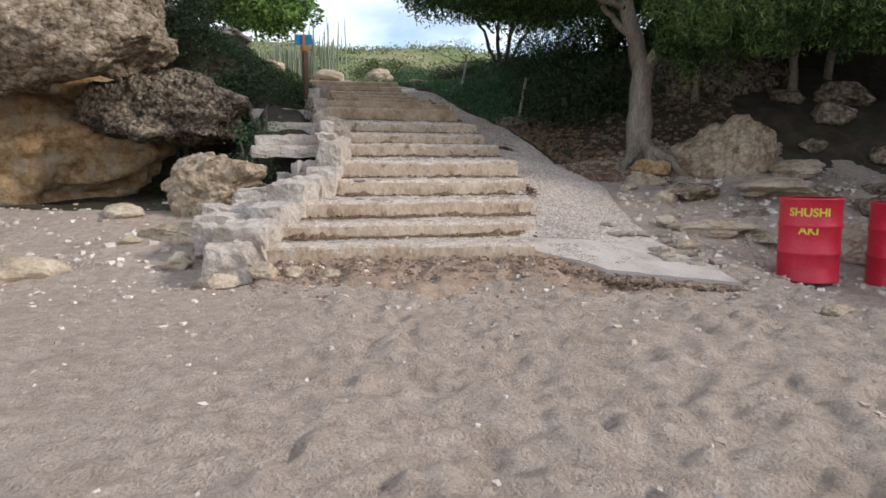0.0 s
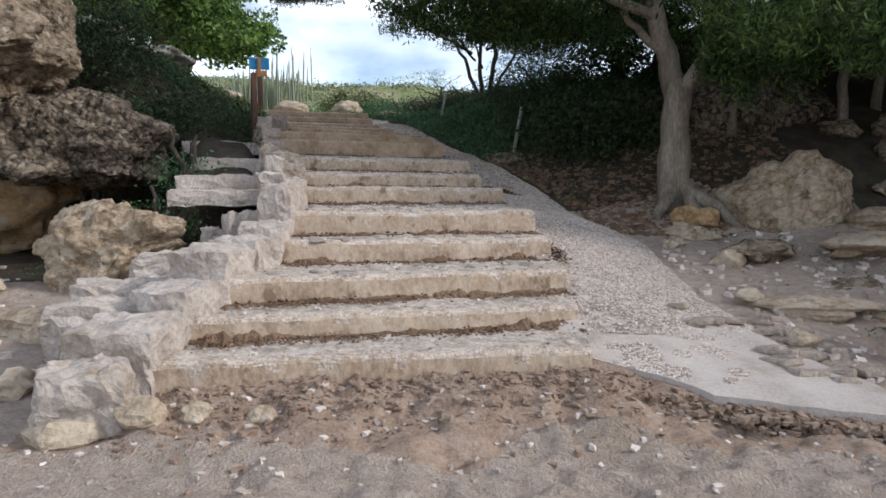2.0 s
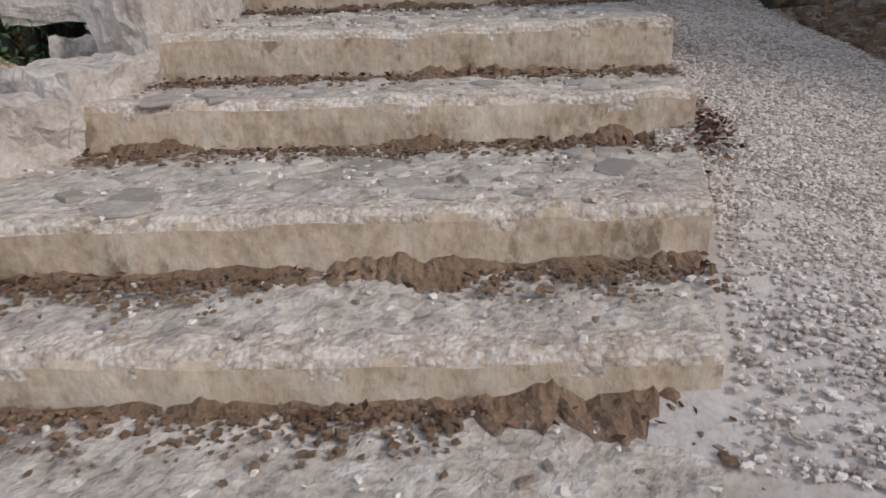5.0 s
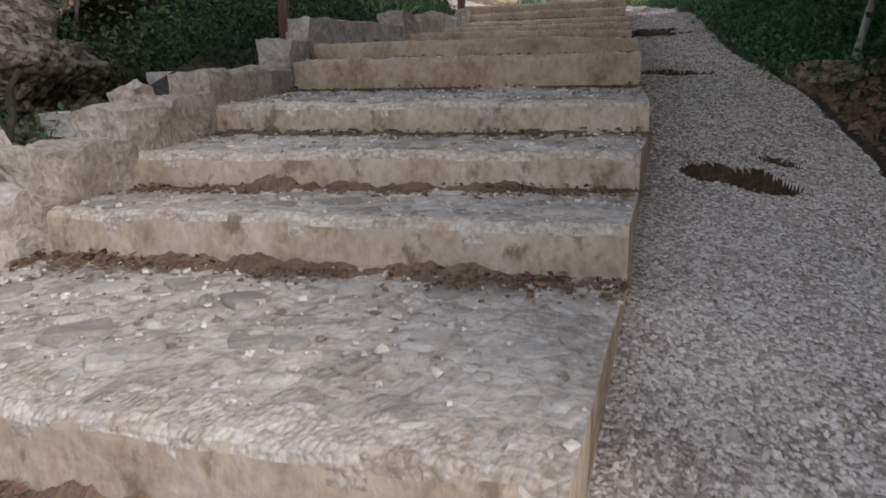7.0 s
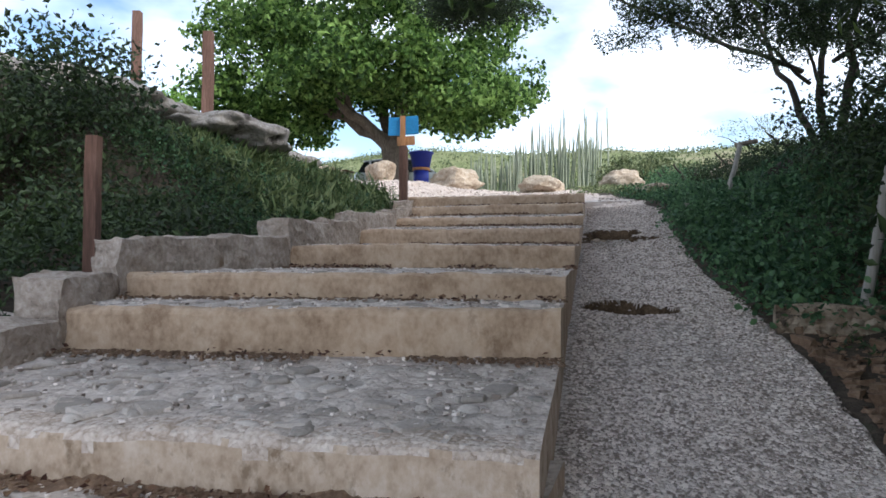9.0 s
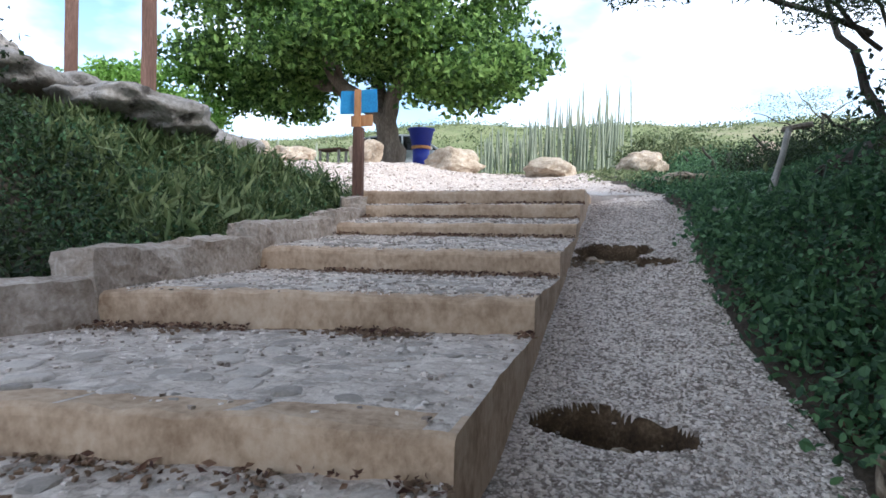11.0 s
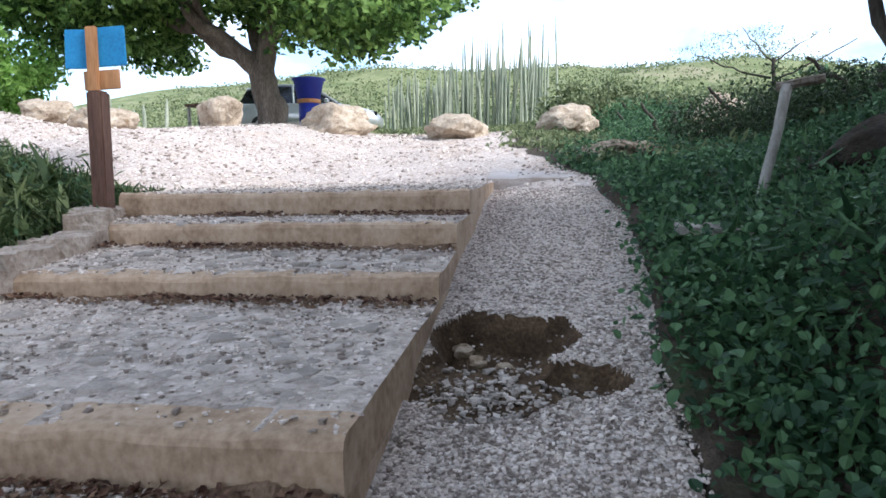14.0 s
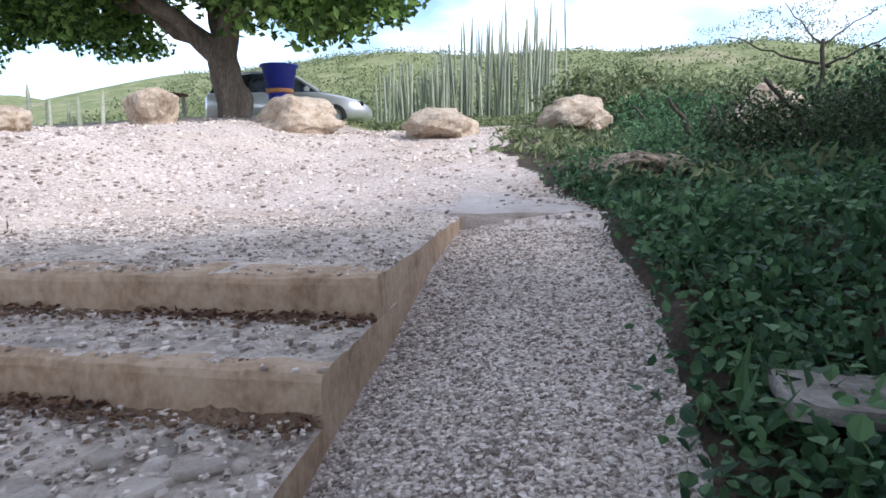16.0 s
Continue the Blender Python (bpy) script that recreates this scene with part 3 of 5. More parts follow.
cliff_part("overhang", (-7.5, 9.6, 3.6), (3.3, 1.9, 1.35), 1, M_ROCK, 0.24, 0.10, "pitted grey-brown limestone overhang")
cliff_part("earth_face", (-8.7, 12.0, 1.5), (4.3, 2.1, 2.2), 2, M_EARTH, 0.20, 0.12, "ochre earth face")
cliff_part("ledge", (-4.25, 11.0, 1.98), (1.45, 1.0, 0.66), 3, M_ROCK_PITTED, 0.32, 0.14, "dark pitted limestone ledge")
cliff_part("nose", (-5.0, 10.8, 3.0), (0.8, 0.8, 0.5), 31, M_ROCK, 0.32, 0.12)
cliff_part("pillar", (-5.7, 12.2, 3.8), (0.8, 0.8, 1.2), 4, M_ROCK, 0.25, 0.08)
cliff_part("top_block", (-7.8, 12.5, 4.2), (2.6, 1.6, 1.3), 32, M_ROCK, 0.25, 0.08)
rock("boulder", (-2.95, 8.85, 0.92), (0.68, 0.55, 0.50), 5, M_ROCK_TAN, "tan limestone boulder at the foot of the bank", "boulder", 6, 0.36, 0.16)
rock("flat_stone", (-2.75, 7.65, 0.38), (0.80, 0.42, 0.19), 6, M_ROCK_PALE, "low flat pale stone on the sand", "stone", 4, 0.2)
rock("flat_stone", (-4.05, 8.6, 0.60), (0.30, 0.22, 0.13), 7, M_ROCK_PALE, "small pale stone below the cliff", "stone", 4, 0.2)
rock("flat_stone", (-4.15, 6.45, 0.16), (0.55, 0.40, 0.20), 8, M_ROCK_PALE, "low pale stone half sunk in sand", "stone", 4, 0.2)
rock("boulder", (4.35, 10.9, 1.10), (0.92, 0.75, 1.02), 19, M_ROCK_TAN, "large grey-tan boulder beside the tree roots", "boulder", 5, 0.24, 0.08)
rock("boulder", (3.25, 10.6, 1.12), (0.28, 0.25, 0.2), 10, M_EARTH, "small ochre boulder under the tree roots", "boulder", 4)
rock("ledge_rock", (4.1, 8.6, 0.42), (1.0, 0.45, 0.24), 11, M_ROCK, "low pitted ledge of brown limestone", "rock", 5, 0.25, 0.14)
rock("ledge_rock", (5.4, 9.6, 0.60), (0.9, 0.6, 0.35), 14, M_ROCK, "low pitted ledge of brown limestone", "rock", 5, 0.25, 0.12)
rock("ledge_rock", (4.9, 7.6, 0.22), (0.45, 0.35, 0.30), 15, M_ROCK_PALE, "tan boulder behind the red drums", "rock", 4, 0.25, 0.1)
for q, (bx, by, sx, sz, mt) in enumerate([(3.25, 8.0, .50, .12, M_ROCK_PALE), (4.7, 9.4, .80, .17, M_ROCK_PALE), (3.5, 9.5, .55, .14, M_ROCK), (5.7, 8.5, .70, .18, M_ROCK), (5.2, 10.2, .65, .16, M_ROCK_PALE), (6.5, 9.3, .80, .22, M_ROCK), (3.0, 10.2, .35, .12, M_ROCK_PALE), (4.0, 7.8, .40, .10, M_ROCK_PALE)]):
    rock("shelf_rock", (bx, by, gz(bx, by) + sz * 0.35), (sx, sx * 0.6, sz), 160 + q, mt, "flat shelf of pitted tan limestone in the sand", "rock", 5, 0.3, 0.12, turn=q * 23, group="rock shelves by the ramp")
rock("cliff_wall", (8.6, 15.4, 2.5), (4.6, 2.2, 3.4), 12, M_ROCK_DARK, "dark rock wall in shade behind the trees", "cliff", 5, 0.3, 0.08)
# unseen rock added to the right to keep sun off stairs and beach
rock("headland", (14.5, 8.0, 3.0), (4.5, 12.0, 7.0), 45, M_ROCK_DARK, "added rock mass out of view, keeping sun off the stairs", "cliff", 5, 0.2, 0.06)
# tan outcrop in darker stone, so its colour carries the tree shade
rock("outcrop", (5.3, 13.6, 2.3), (1.8, 1.2, 1.5), 13, M_ROCK_PITTED, "weathered limestone outcrop behind the boulder", "cliff", 6, 0.32, 0.10)
for q, (bx, by, s) in enumerate([(6.6, 11.6, .34), (7.2, 12.3, .42), (6.2, 12.4, .3), (7.9, 11.4, .3), (6.9, 10.6, .25), (8.4, 12.2, .4), (5.9, 10.9, .2)]):
    rock("rubble_stone", (bx, by, gz(bx, by) + s * 0.3), (s, s * 0.8, s * 0.65), 60 + q, M_ROCK, "fallen stone in the shade under the trees", "stone", 4, 0.3, group="rubble under the trees")
for q, (bx, by, sx, sz, tn) in enumerate([(-5.75, 16.6, 1.25, 0.42, -35), (-6.9, 15.7, 1.4, 0.5, -30), (-8.2, 15.0, 1.5, 0.55, -20), (-7.6, 17.2, 1.5, 0.5, -30), (-9.3, 16.6, 1.7, 0.6, -25)]):
    rock("bank_rock", (bx, by, gz(bx, by) + 0.02), (sx, 0.85, sz * 0.85), 210 + q, M_ROCK_GREY, "long grey rock showing through the bank above the grass", "rock", 5, 0.28, 0.08, turn=tn, group="grey rocks on the bank")
rock("bank_rock", (-6.2, 17.8, 3.95), (1.1, 1.0, 0.38), 16, M_ROCK_GREY, "smooth grey rock showing through the bank", "rock", 5, 0.2, 0.04)
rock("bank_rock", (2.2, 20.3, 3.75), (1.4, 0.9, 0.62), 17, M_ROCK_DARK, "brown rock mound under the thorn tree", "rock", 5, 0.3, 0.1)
rock("bank_rock", (-0.95, 22.5, 3.80), (0.55, 0.40, 0.22), 18, M_ROCK, "low grey rock at the ramp head", "rock", 5, 0.25, 0.1)
rock("bank_rock", (0.3, 24.4, 4.05), (1.3, 0.5, 0.18), 33, M_ROCK, "low flat rock among scrub", "rock", 5, 0.25, 0.1)
for q, (bx, by, sx, sz) in enumerate([(-7.6, 23.75, .40, .40), (-6.45, 25.4, .84, .36), (-4.35, 26.2, .68, .29), (-2.6, 27.2, .60, .40), (0.15, 25.2, .62, .60), (-8.7, 21.4, .5, .22), (-7.85, 21.7, .48, .26), (-7.0, 19.2, .28, .25)]):
    rock("boulder", (bx, by, gz(bx, by) + sz * 0.42), (sx, sx * 0.75, sz), 20 + q, M_ROCK_PALE, "pale limestone boulder edging the gravel lot", "boulder", 5, 0.26, 0.06, group="boulders edging the lot")
for q, (bx, by, s) in enumerate([(-1.62, 5.98, .15), (-1.35, 6.03, .10), (-1.0, 6.02, .09), (-2.0, 5.95, .2), (-2.6, 6.6, .18), (2.9, 4.9, .10), (3.0, 4.95, .07), (-3.4, 7.3, .12), (2.6, 7.2, .14), (2.75, 8.2, .16), (3.0, 9.2, .2), (2.7, 9.8, .15), (3.6, 9.7, .22), (-2.3, 9.1, .16), (-2.05, 8.8, .14)]):
    rock("loose_stone", (bx, by, gz(bx, by) + s * 0.2), (s, s * 0.8, s * 0.6), 80 + q, M_ROCK_PALE, "loose pale stone lying on the sand", "stone", 3, 0.3, group="loose stones")


# ---- trees and plants ----
def tube(points, radii, sides=9, seed=0.0, rough=0.12):
    v, f = [], []
    for k, (p, r) in enumerate(zip(points, radii)):
        d = (points[min(k + 1, len(points) - 1)] - points[max(k - 1, 0)]).normalized()
        a = d.cross(Vector((0.31, 0.95, 0.1))).normalized()
        b = d.cross(a)
        for s in range(sides):
            t = 2 * math.pi * s / sides
            w = r * (1 + rough * 2 * noise.noise(Vector((math.cos(t) * 2 + seed, math.sin(t) * 2, k * 0.5))))
            v.append(tuple(p + a * math.cos(t) * w + b * math.sin(t) * w))
    for k in range(len(points) - 1):
        for s in range(sides):
            f.append((k * sides + s, k * sides + (s + 1) % sides, (k + 1) * sides + (s + 1) % sides, (k + 1) * sides + s))
    f.append(tuple(range((len(points) - 1) * sides, len(points) * sides)))
    return v, f


def join(pieces):
    v, f = [], []
    for pv, pf in pieces:
        n = len(v)
        v += pv
        f += [tuple(q + n for q in face) for face in pf]
    return v, f


def bent(a, b, n, sag, seed):
    a, b = Vector(a), Vector(b)
    return [a.lerp(b, k / n) + noise.noise_vector(Vector((seed, k * 0.45, 0))) * sag * math.sin(math.pi * k / n) for k in range(n + 1)]


def leaves(centres, size, seed, droop=0.0, aspect=0.5, flat=0.0, broad=False):
    """One small folded leaf at each centre; broad ones have a rounded outline."""
    rs = np.random.RandomState(seed)
    c = np.asarray(centres, float)
    n = len(c)
    d = rs.normal(size=(n, 3))
    d[:, 2] = d[:, 2] * (1 - flat) - droop
    d /= np.linalg.norm(d, axis=1)[:, None]
    e = rs.normal(size=(n, 3))
    if broad:
        e = np.stack([-d[:, 1], d[:, 0], 0 * d[:, 0]], 1) + 0.35 * e
        e -= d * (e * d).sum(1)[:, None]
    else:
        e = np.cross(d, e)
    e /= np.linalg.norm(e, axis=1)[:, None] + 1e-9
    nn = np.cross(d, e)
    s = (size * rs.uniform(0.55, 1.3, n))[:, None]
    w = s * aspect * 0.5
    if not broad:
        pts = np.stack([c - d * s * 0.5, c + e * w + nn * s * 0.12, c + d * s * 0.5, c - e * w + nn * s * 0.12], 1).reshape(-1, 3)
        faces = [(0, 1, 2), (0, 2, 3)]
        m = 4
    else:
        pts = np.stack([c - d * s * 0.5, c - d * s * 0.3 + e * w * 0.75 + nn * s * 0.08, c + d * s * 0.05 + e * w + nn * s * 0.1, c + d * s * 0.34 + e * w * 0.5 + nn * s * 0.03, c + d * s * 0.5 - nn * s * 0.08,
                        c + d * s * 0.34 - e * w * 0.5 + nn * s * 0.03, c + d * s * 0.05 - e * w + nn * s * 0.1, c - d * s * 0.3 - e * w * 0.75 + nn * s * 0.08], 1).reshape(-1, 3)
        faces = [(0, 1, 2), (0, 2, 3, 4), (0, 4, 5, 6), (0, 6, 7)]
        m = 8
    k = np.arange(n)[:, None] * m
    out = []
    for face in faces:
        out += (k + np.array(face)).tolist()
    return pts.tolist(), out


def clumps(rs, centres, per, spread):
    out = []
    for c in centres:
        out.append(np.asarray(c) + np.clip(rs.normal(size=(per, 3)), -1.5, 1.5) * np.asarray(spread))
    return np.concatenate(out)


def ellipsoid(rs, n, at, r, shell=0.6, low=-1.0):
    out = []
    while len(out) < n:
        p = rs.uniform(-1, 1, 3)
        q = np.linalg.norm(p)
        if shell < q < 1 and p[2] > low:
            out.append(np.asarray(at) + p * np.asarray(r))
    return np.array(out)


def tree(name, at, label, limbs, crown_parts, bark, leaf, leaf_size, seed, droop=0.0, aspect=0.5, flat=0.0):
    t = thing(name, at, label, "tree")
    pieces = []
    for k, (a, b, r0, r1, sag) in enumerate(limbs):
        pts = bent(a, b, 10, sag, seed + k * 2.7)
        pieces.append(tube(pts, [r0 + (r1 - r0) * j / 10 for j in range(11)], 9, seed + k))
    place(part("trunk", join(pieces), bark, t, shade=True), Matrix())
    rs = np.random.RandomState(seed)
    cl = [clumps(rs, ellipsoid(rs, n, c, r, sh, lo), per, sp) for n, c, r, sh, lo, per, sp in crown_parts]
    place(part("crown", leaves(np.concatenate(cl), leaf_size, seed, droop, aspect, flat), leaf, t), Matrix())
    return t


def up(base, x, y, z):
    return base + Vector((x, y, z))


# broad tree on the lot
tb = Vector((-9.3, 27.3, gz(-9.3, 27.3)))
tree("shade_tree", tuple(tb), "spreading broad-leaved tree with bright green crown on the lot",
     [(up(tb, 0.1, 0, -.2), up(tb, -0.2, 0, 1.3), 0.36, 0.27, 0.1), (up(tb, -0.2, 0, 1.2), up(tb, -3.4, -0.6, 3.0), 0.24, 0.09, 0.3),
      (up(tb, -0.15, 0, 1.2), up(tb, 0.5, 0.3, 4.0), 0.24, 0.08, 0.3), (up(tb, -0.2, 0, 1.3), up(tb, -1.8, 1.5, 4.0), 0.2, 0.07, 0.3),
      (up(tb, -2.0, -.3, 2.3), up(tb, -5.0, -1.0, 2.6), 0.11, 0.04, 0.3), (up(tb, 0, 0, 2.4), up(tb, 3.2, 0.8, 2.7), 0.12, 0.04, 0.3),
      (up(tb, -1.0, -.2, 1.8), up(tb, -1.8, -2.0, 3.4), 0.12, 0.04, 0.3),
      (up(tb, -0.25, -.1, 1.1), up(tb, -2.4, -1.6, 3.6), 0.2, 0.07, 0.25), (up(tb, 0.1, 0, 3.0), up(tb, 1.6, -1.2, 5.0), 0.09, 0.03, 0.3),
      (up(tb, -1.6, -.9, 2.8), up(tb, -4.2, -1.8, 4.2), 0.09, 0.03, 0.3), (up(tb, -1.4, 1.1, 3.3), up(tb, -3.2, 1.6, 5.2), 0.08, 0.03, 0.3)],
     [(15, tuple(c), (1.15, 1.1, 0.62), 0.0, -1, 62, (0.27, 0.27, 0.17)) for c in ellipsoid(np.random.RandomState(12), 52, up(tb, -0.7, 0, 4.1), (6.3, 4.2, 3.7), 0.40, -0.55)] +
     [(16, up(tb, -1.0, 0, 4.0), (3.6, 3.0, 2.0), 0.0, -1, 60, (0.4, 0.4, 0.3)),
      (34, up(tb, -1.6, -2.4, 2.9), (2.2, 0.9, 0.6), 0.0, -1, 66, (0.26, 0.26, 0.18)),
      (30, up(tb, 1.0, -2.2, 2.7), (1.6, 0.9, 0.7), 0.0, -1, 66, (0.26, 0.26, 0.18)),
      (44, up(tb, 2.6, -0.8, 1.95), (1.8, 1.5, 0.8), 0.0, -1, 80, (0.26, 0.26, 0.2)),
      (22, up(tb, -4.6, -1.2, 2.3), (1.3, 1.2, 0.6), 0.0, -1, 70, (0.26, 0.26, 0.2))], M_BARK_BROWN, M_LEAF, 0.19, 3, 0.3, 0.62)

# thorn tree on the bank, flat dark crown
ta = Vector((1.75, 21.2, gz(1.75, 21.2)))
tree("thorn_tree", tuple(ta), "dark thorn tree with several thin trunks on the bank",
     [(up(ta, 0, 0, -.2), up(ta, -1.0, 0.3, 2.3), 0.06, 0.03, 0.15), (up(ta, 0, 0, -.2), up(ta, 0.0, 0.2, 2.4), 0.07, 0.035, 0.2),
      (up(ta, .1, 0, -.2), up(ta, 0.5, -0.2, 2.5), 0.075, 0.04, 0.2), (up(ta, .1, 0, -.2), up(ta, 1.5, 0.2, 2.4), 0.055, 0.02, 0.2),
      (up(ta, -.3, 0, 1.2), up(ta, -3.6, -2.2, 2.5), 0.04, 0.012, 0.25), (up(ta, 0.1, 0, 1.3), up(ta, 2.6, -2.2, 2.4), 0.04, 0.012, 0.2),
      (up(ta, -.2, 0, 1.0), up(ta, -1.6, -1.0, 2.6), 0.03, 0.01, 0.2), (up(ta, -.1, 0, 1.6), Vector((0.6, 13.5, 6.4)), 0.07, 0.02, 0.3), (up(ta, .1, -1.6, 2.0), Vector((-2.6, 16.5, 6.3)), 0.045, 0.015, 0.3), (up(ta, 0, 0, 0.8), up(ta, -0.7, -0.6, 2.4), 0.03, 0.01, 0.2)],
     [(80, Vector((2.6, 18.4, 5.50)), (3.4, 1.5, 0.38), 0.0, -0.9, 560, (0.24, 0.24, 0.05)),
      (46, up(ta, 1.5, -0.2, 1.9), (1.7, 1.3, 0.8), 0.0, -0.9, 520, (0.22, 0.22, 0.07)),
      # crown part above the view, added to shade the middle steps
      (190, Vector((0.4, 14.5, 6.4)), (5.4, 3.5, 0.75), 0.0, -0.9, 340, (0.34, 0.34, 0.06)),
      (22, Vector((-2.7, 18.5, 6.25)), (1.0, 0.7, 0.3), 0.0, -0.9, 520, (0.22, 0.22, 0.06)),
      (30, up(ta, -0.45, -0.6, 1.45), (0.75, 0.5, 0.3), 0.0, -1, 90, (0.15, 0.15, 0.06)),
      (16, up(ta, 1.2, -0.4, 1.1), (0.9, 0.9, 0.5), 0.0, -1, 60, (0.16, 0.16, 0.1))], M_BARK_DARK, M_LEAF_DARK, 0.065, 5, 0.1, 0.3, 0.3)

# feathery tree by the boulder
tr = Vector((3.2, 11.2, gz(3.2, 11.2)))
tree("feathery_tree", tuple(tr), "tree with thick grey trunk, spreading roots and drooping feathery leaves",
     [(up(tr, 0, 0, -.3), up(tr, 0.05, 0, 1.5), 0.23, 0.17, 0.08), (up(tr, 0.03, 0, 1.4), up(tr, -0.35, 0.1, 3.0), 0.15, 0.10, 0.1),
      (up(tr, 0.05, 0, 1.3), up(tr, 0.9, -0.4, 2.9), 0.11, 0.06, 0.15), (up(tr, 0.9, -0.4, 2.8), up(tr, 3.0, -2.2, 3.2), 0.07, 0.03, 0.2),
      (up(tr, -0.2, 0, 2.4), up(tr, -3.5, -0.6, 3.4), 0.07, 0.02, 0.2), (up(tr, -0.2, 0, 2.0), up(tr, -1.0, 0.4, 3.0), 0.06, 0.02, 0.2),
      (up(tr, 0, 0, .35), up(tr, 0.60, -0.85, -0.35), 0.11, 0.045, 0.14), (up(tr, 0, -.05, .4), up(tr, 0.2, -0.6, -0.25), 0.13, 0.05, 0.1),
      (up(tr, 0, 0, .3), up(tr, -0.32, -0.35, -0.25), 0.12, 0.05, 0.08), (up(tr, 0, 0, .35), up(tr, 0.5, -0.2, -0.2), 0.12, 0.05, 0.1)],
     [(330, up(tr, 1.2, 0.6, 3.4), (5.4, 3.4, 1.3), 0.0, -0.9, 150, (0.26, 0.26, 0.14)),
      (120, up(tr, 1.9, -1.9, 2.0), (2.4, 0.9, 0.5), 0.0, -1, 150, (0.10, 0.10, 0.16)),
      (40, up(tr, 0.7, -0.8, 1.8), (0.8, 0.5, 0.5), 0.0, -1, 150, (0.10, 0.10, 0.16)),
      (60, up(tr, -2.6, -0.4, 3.0), (1.8, 1.2, 0.35), 0.0, -1, 150, (0.22, 0.22, 0.08)),
      (110, up(tr, -1.5, 0.9, 2.75), (2.4, 1.4, 0.32), 0.0, -1, 150, (0.24, 0.24, 0.09))], M_BARK, M_LEAF_FINE, 0.09, 7, 0.8, 0.28)

# trees by the rock wall, some added to deepen the shade on it
for q, (bx, by, lean, h) in enumerate([(7.6, 13.6, 0.2, 2.6), (9.6, 14.5, 0.2, 2.8), (4.55, 12.4, 0.35, 3.0), (8.3, 11.7, -0.9, 3.4), (9.4, 10.2, -0.6, 3.2), (6.4, 15.5, 0.4, 3.2), (3.6, 15.2, 0.3, 2.6), (6.5, 12.9, 0.3, 3.4), (5.6, 17.6, 0.2, 3.0), (11.0, 12.5, -0.5, 3.4)]):
    b = Vector((bx, by, gz(bx, by)))
    tree("bank_tree", tuple(b), "thin grey-trunked tree with dense dark crown by the rock wall",
         [(up(b, 0, 0, -.3), up(b, lean * 0.5, 0, h * 0.6), 0.09, 0.07, 0.15), (up(b, lean * 0.5, 0, h * 0.55), up(b, lean, 0.2, h), 0.07, 0.03, 0.15),
          (up(b, lean * 0.5, 0, h * 0.5), up(b, lean - 1.2, 0.4, h), 0.04, 0.015, 0.2)],
         [(130, up(b, lean * 0.6, 0, h + 0.35), (2.4, 2.1, 1.1), 0.0, -0.9, 200 if bx < 4 else 150, (0.3, 0.3, 0.2))], M_BARK, M_LEAF_DARK, 0.055 if bx < 4 else 0.10, 40 + q, 0.4, 0.4)

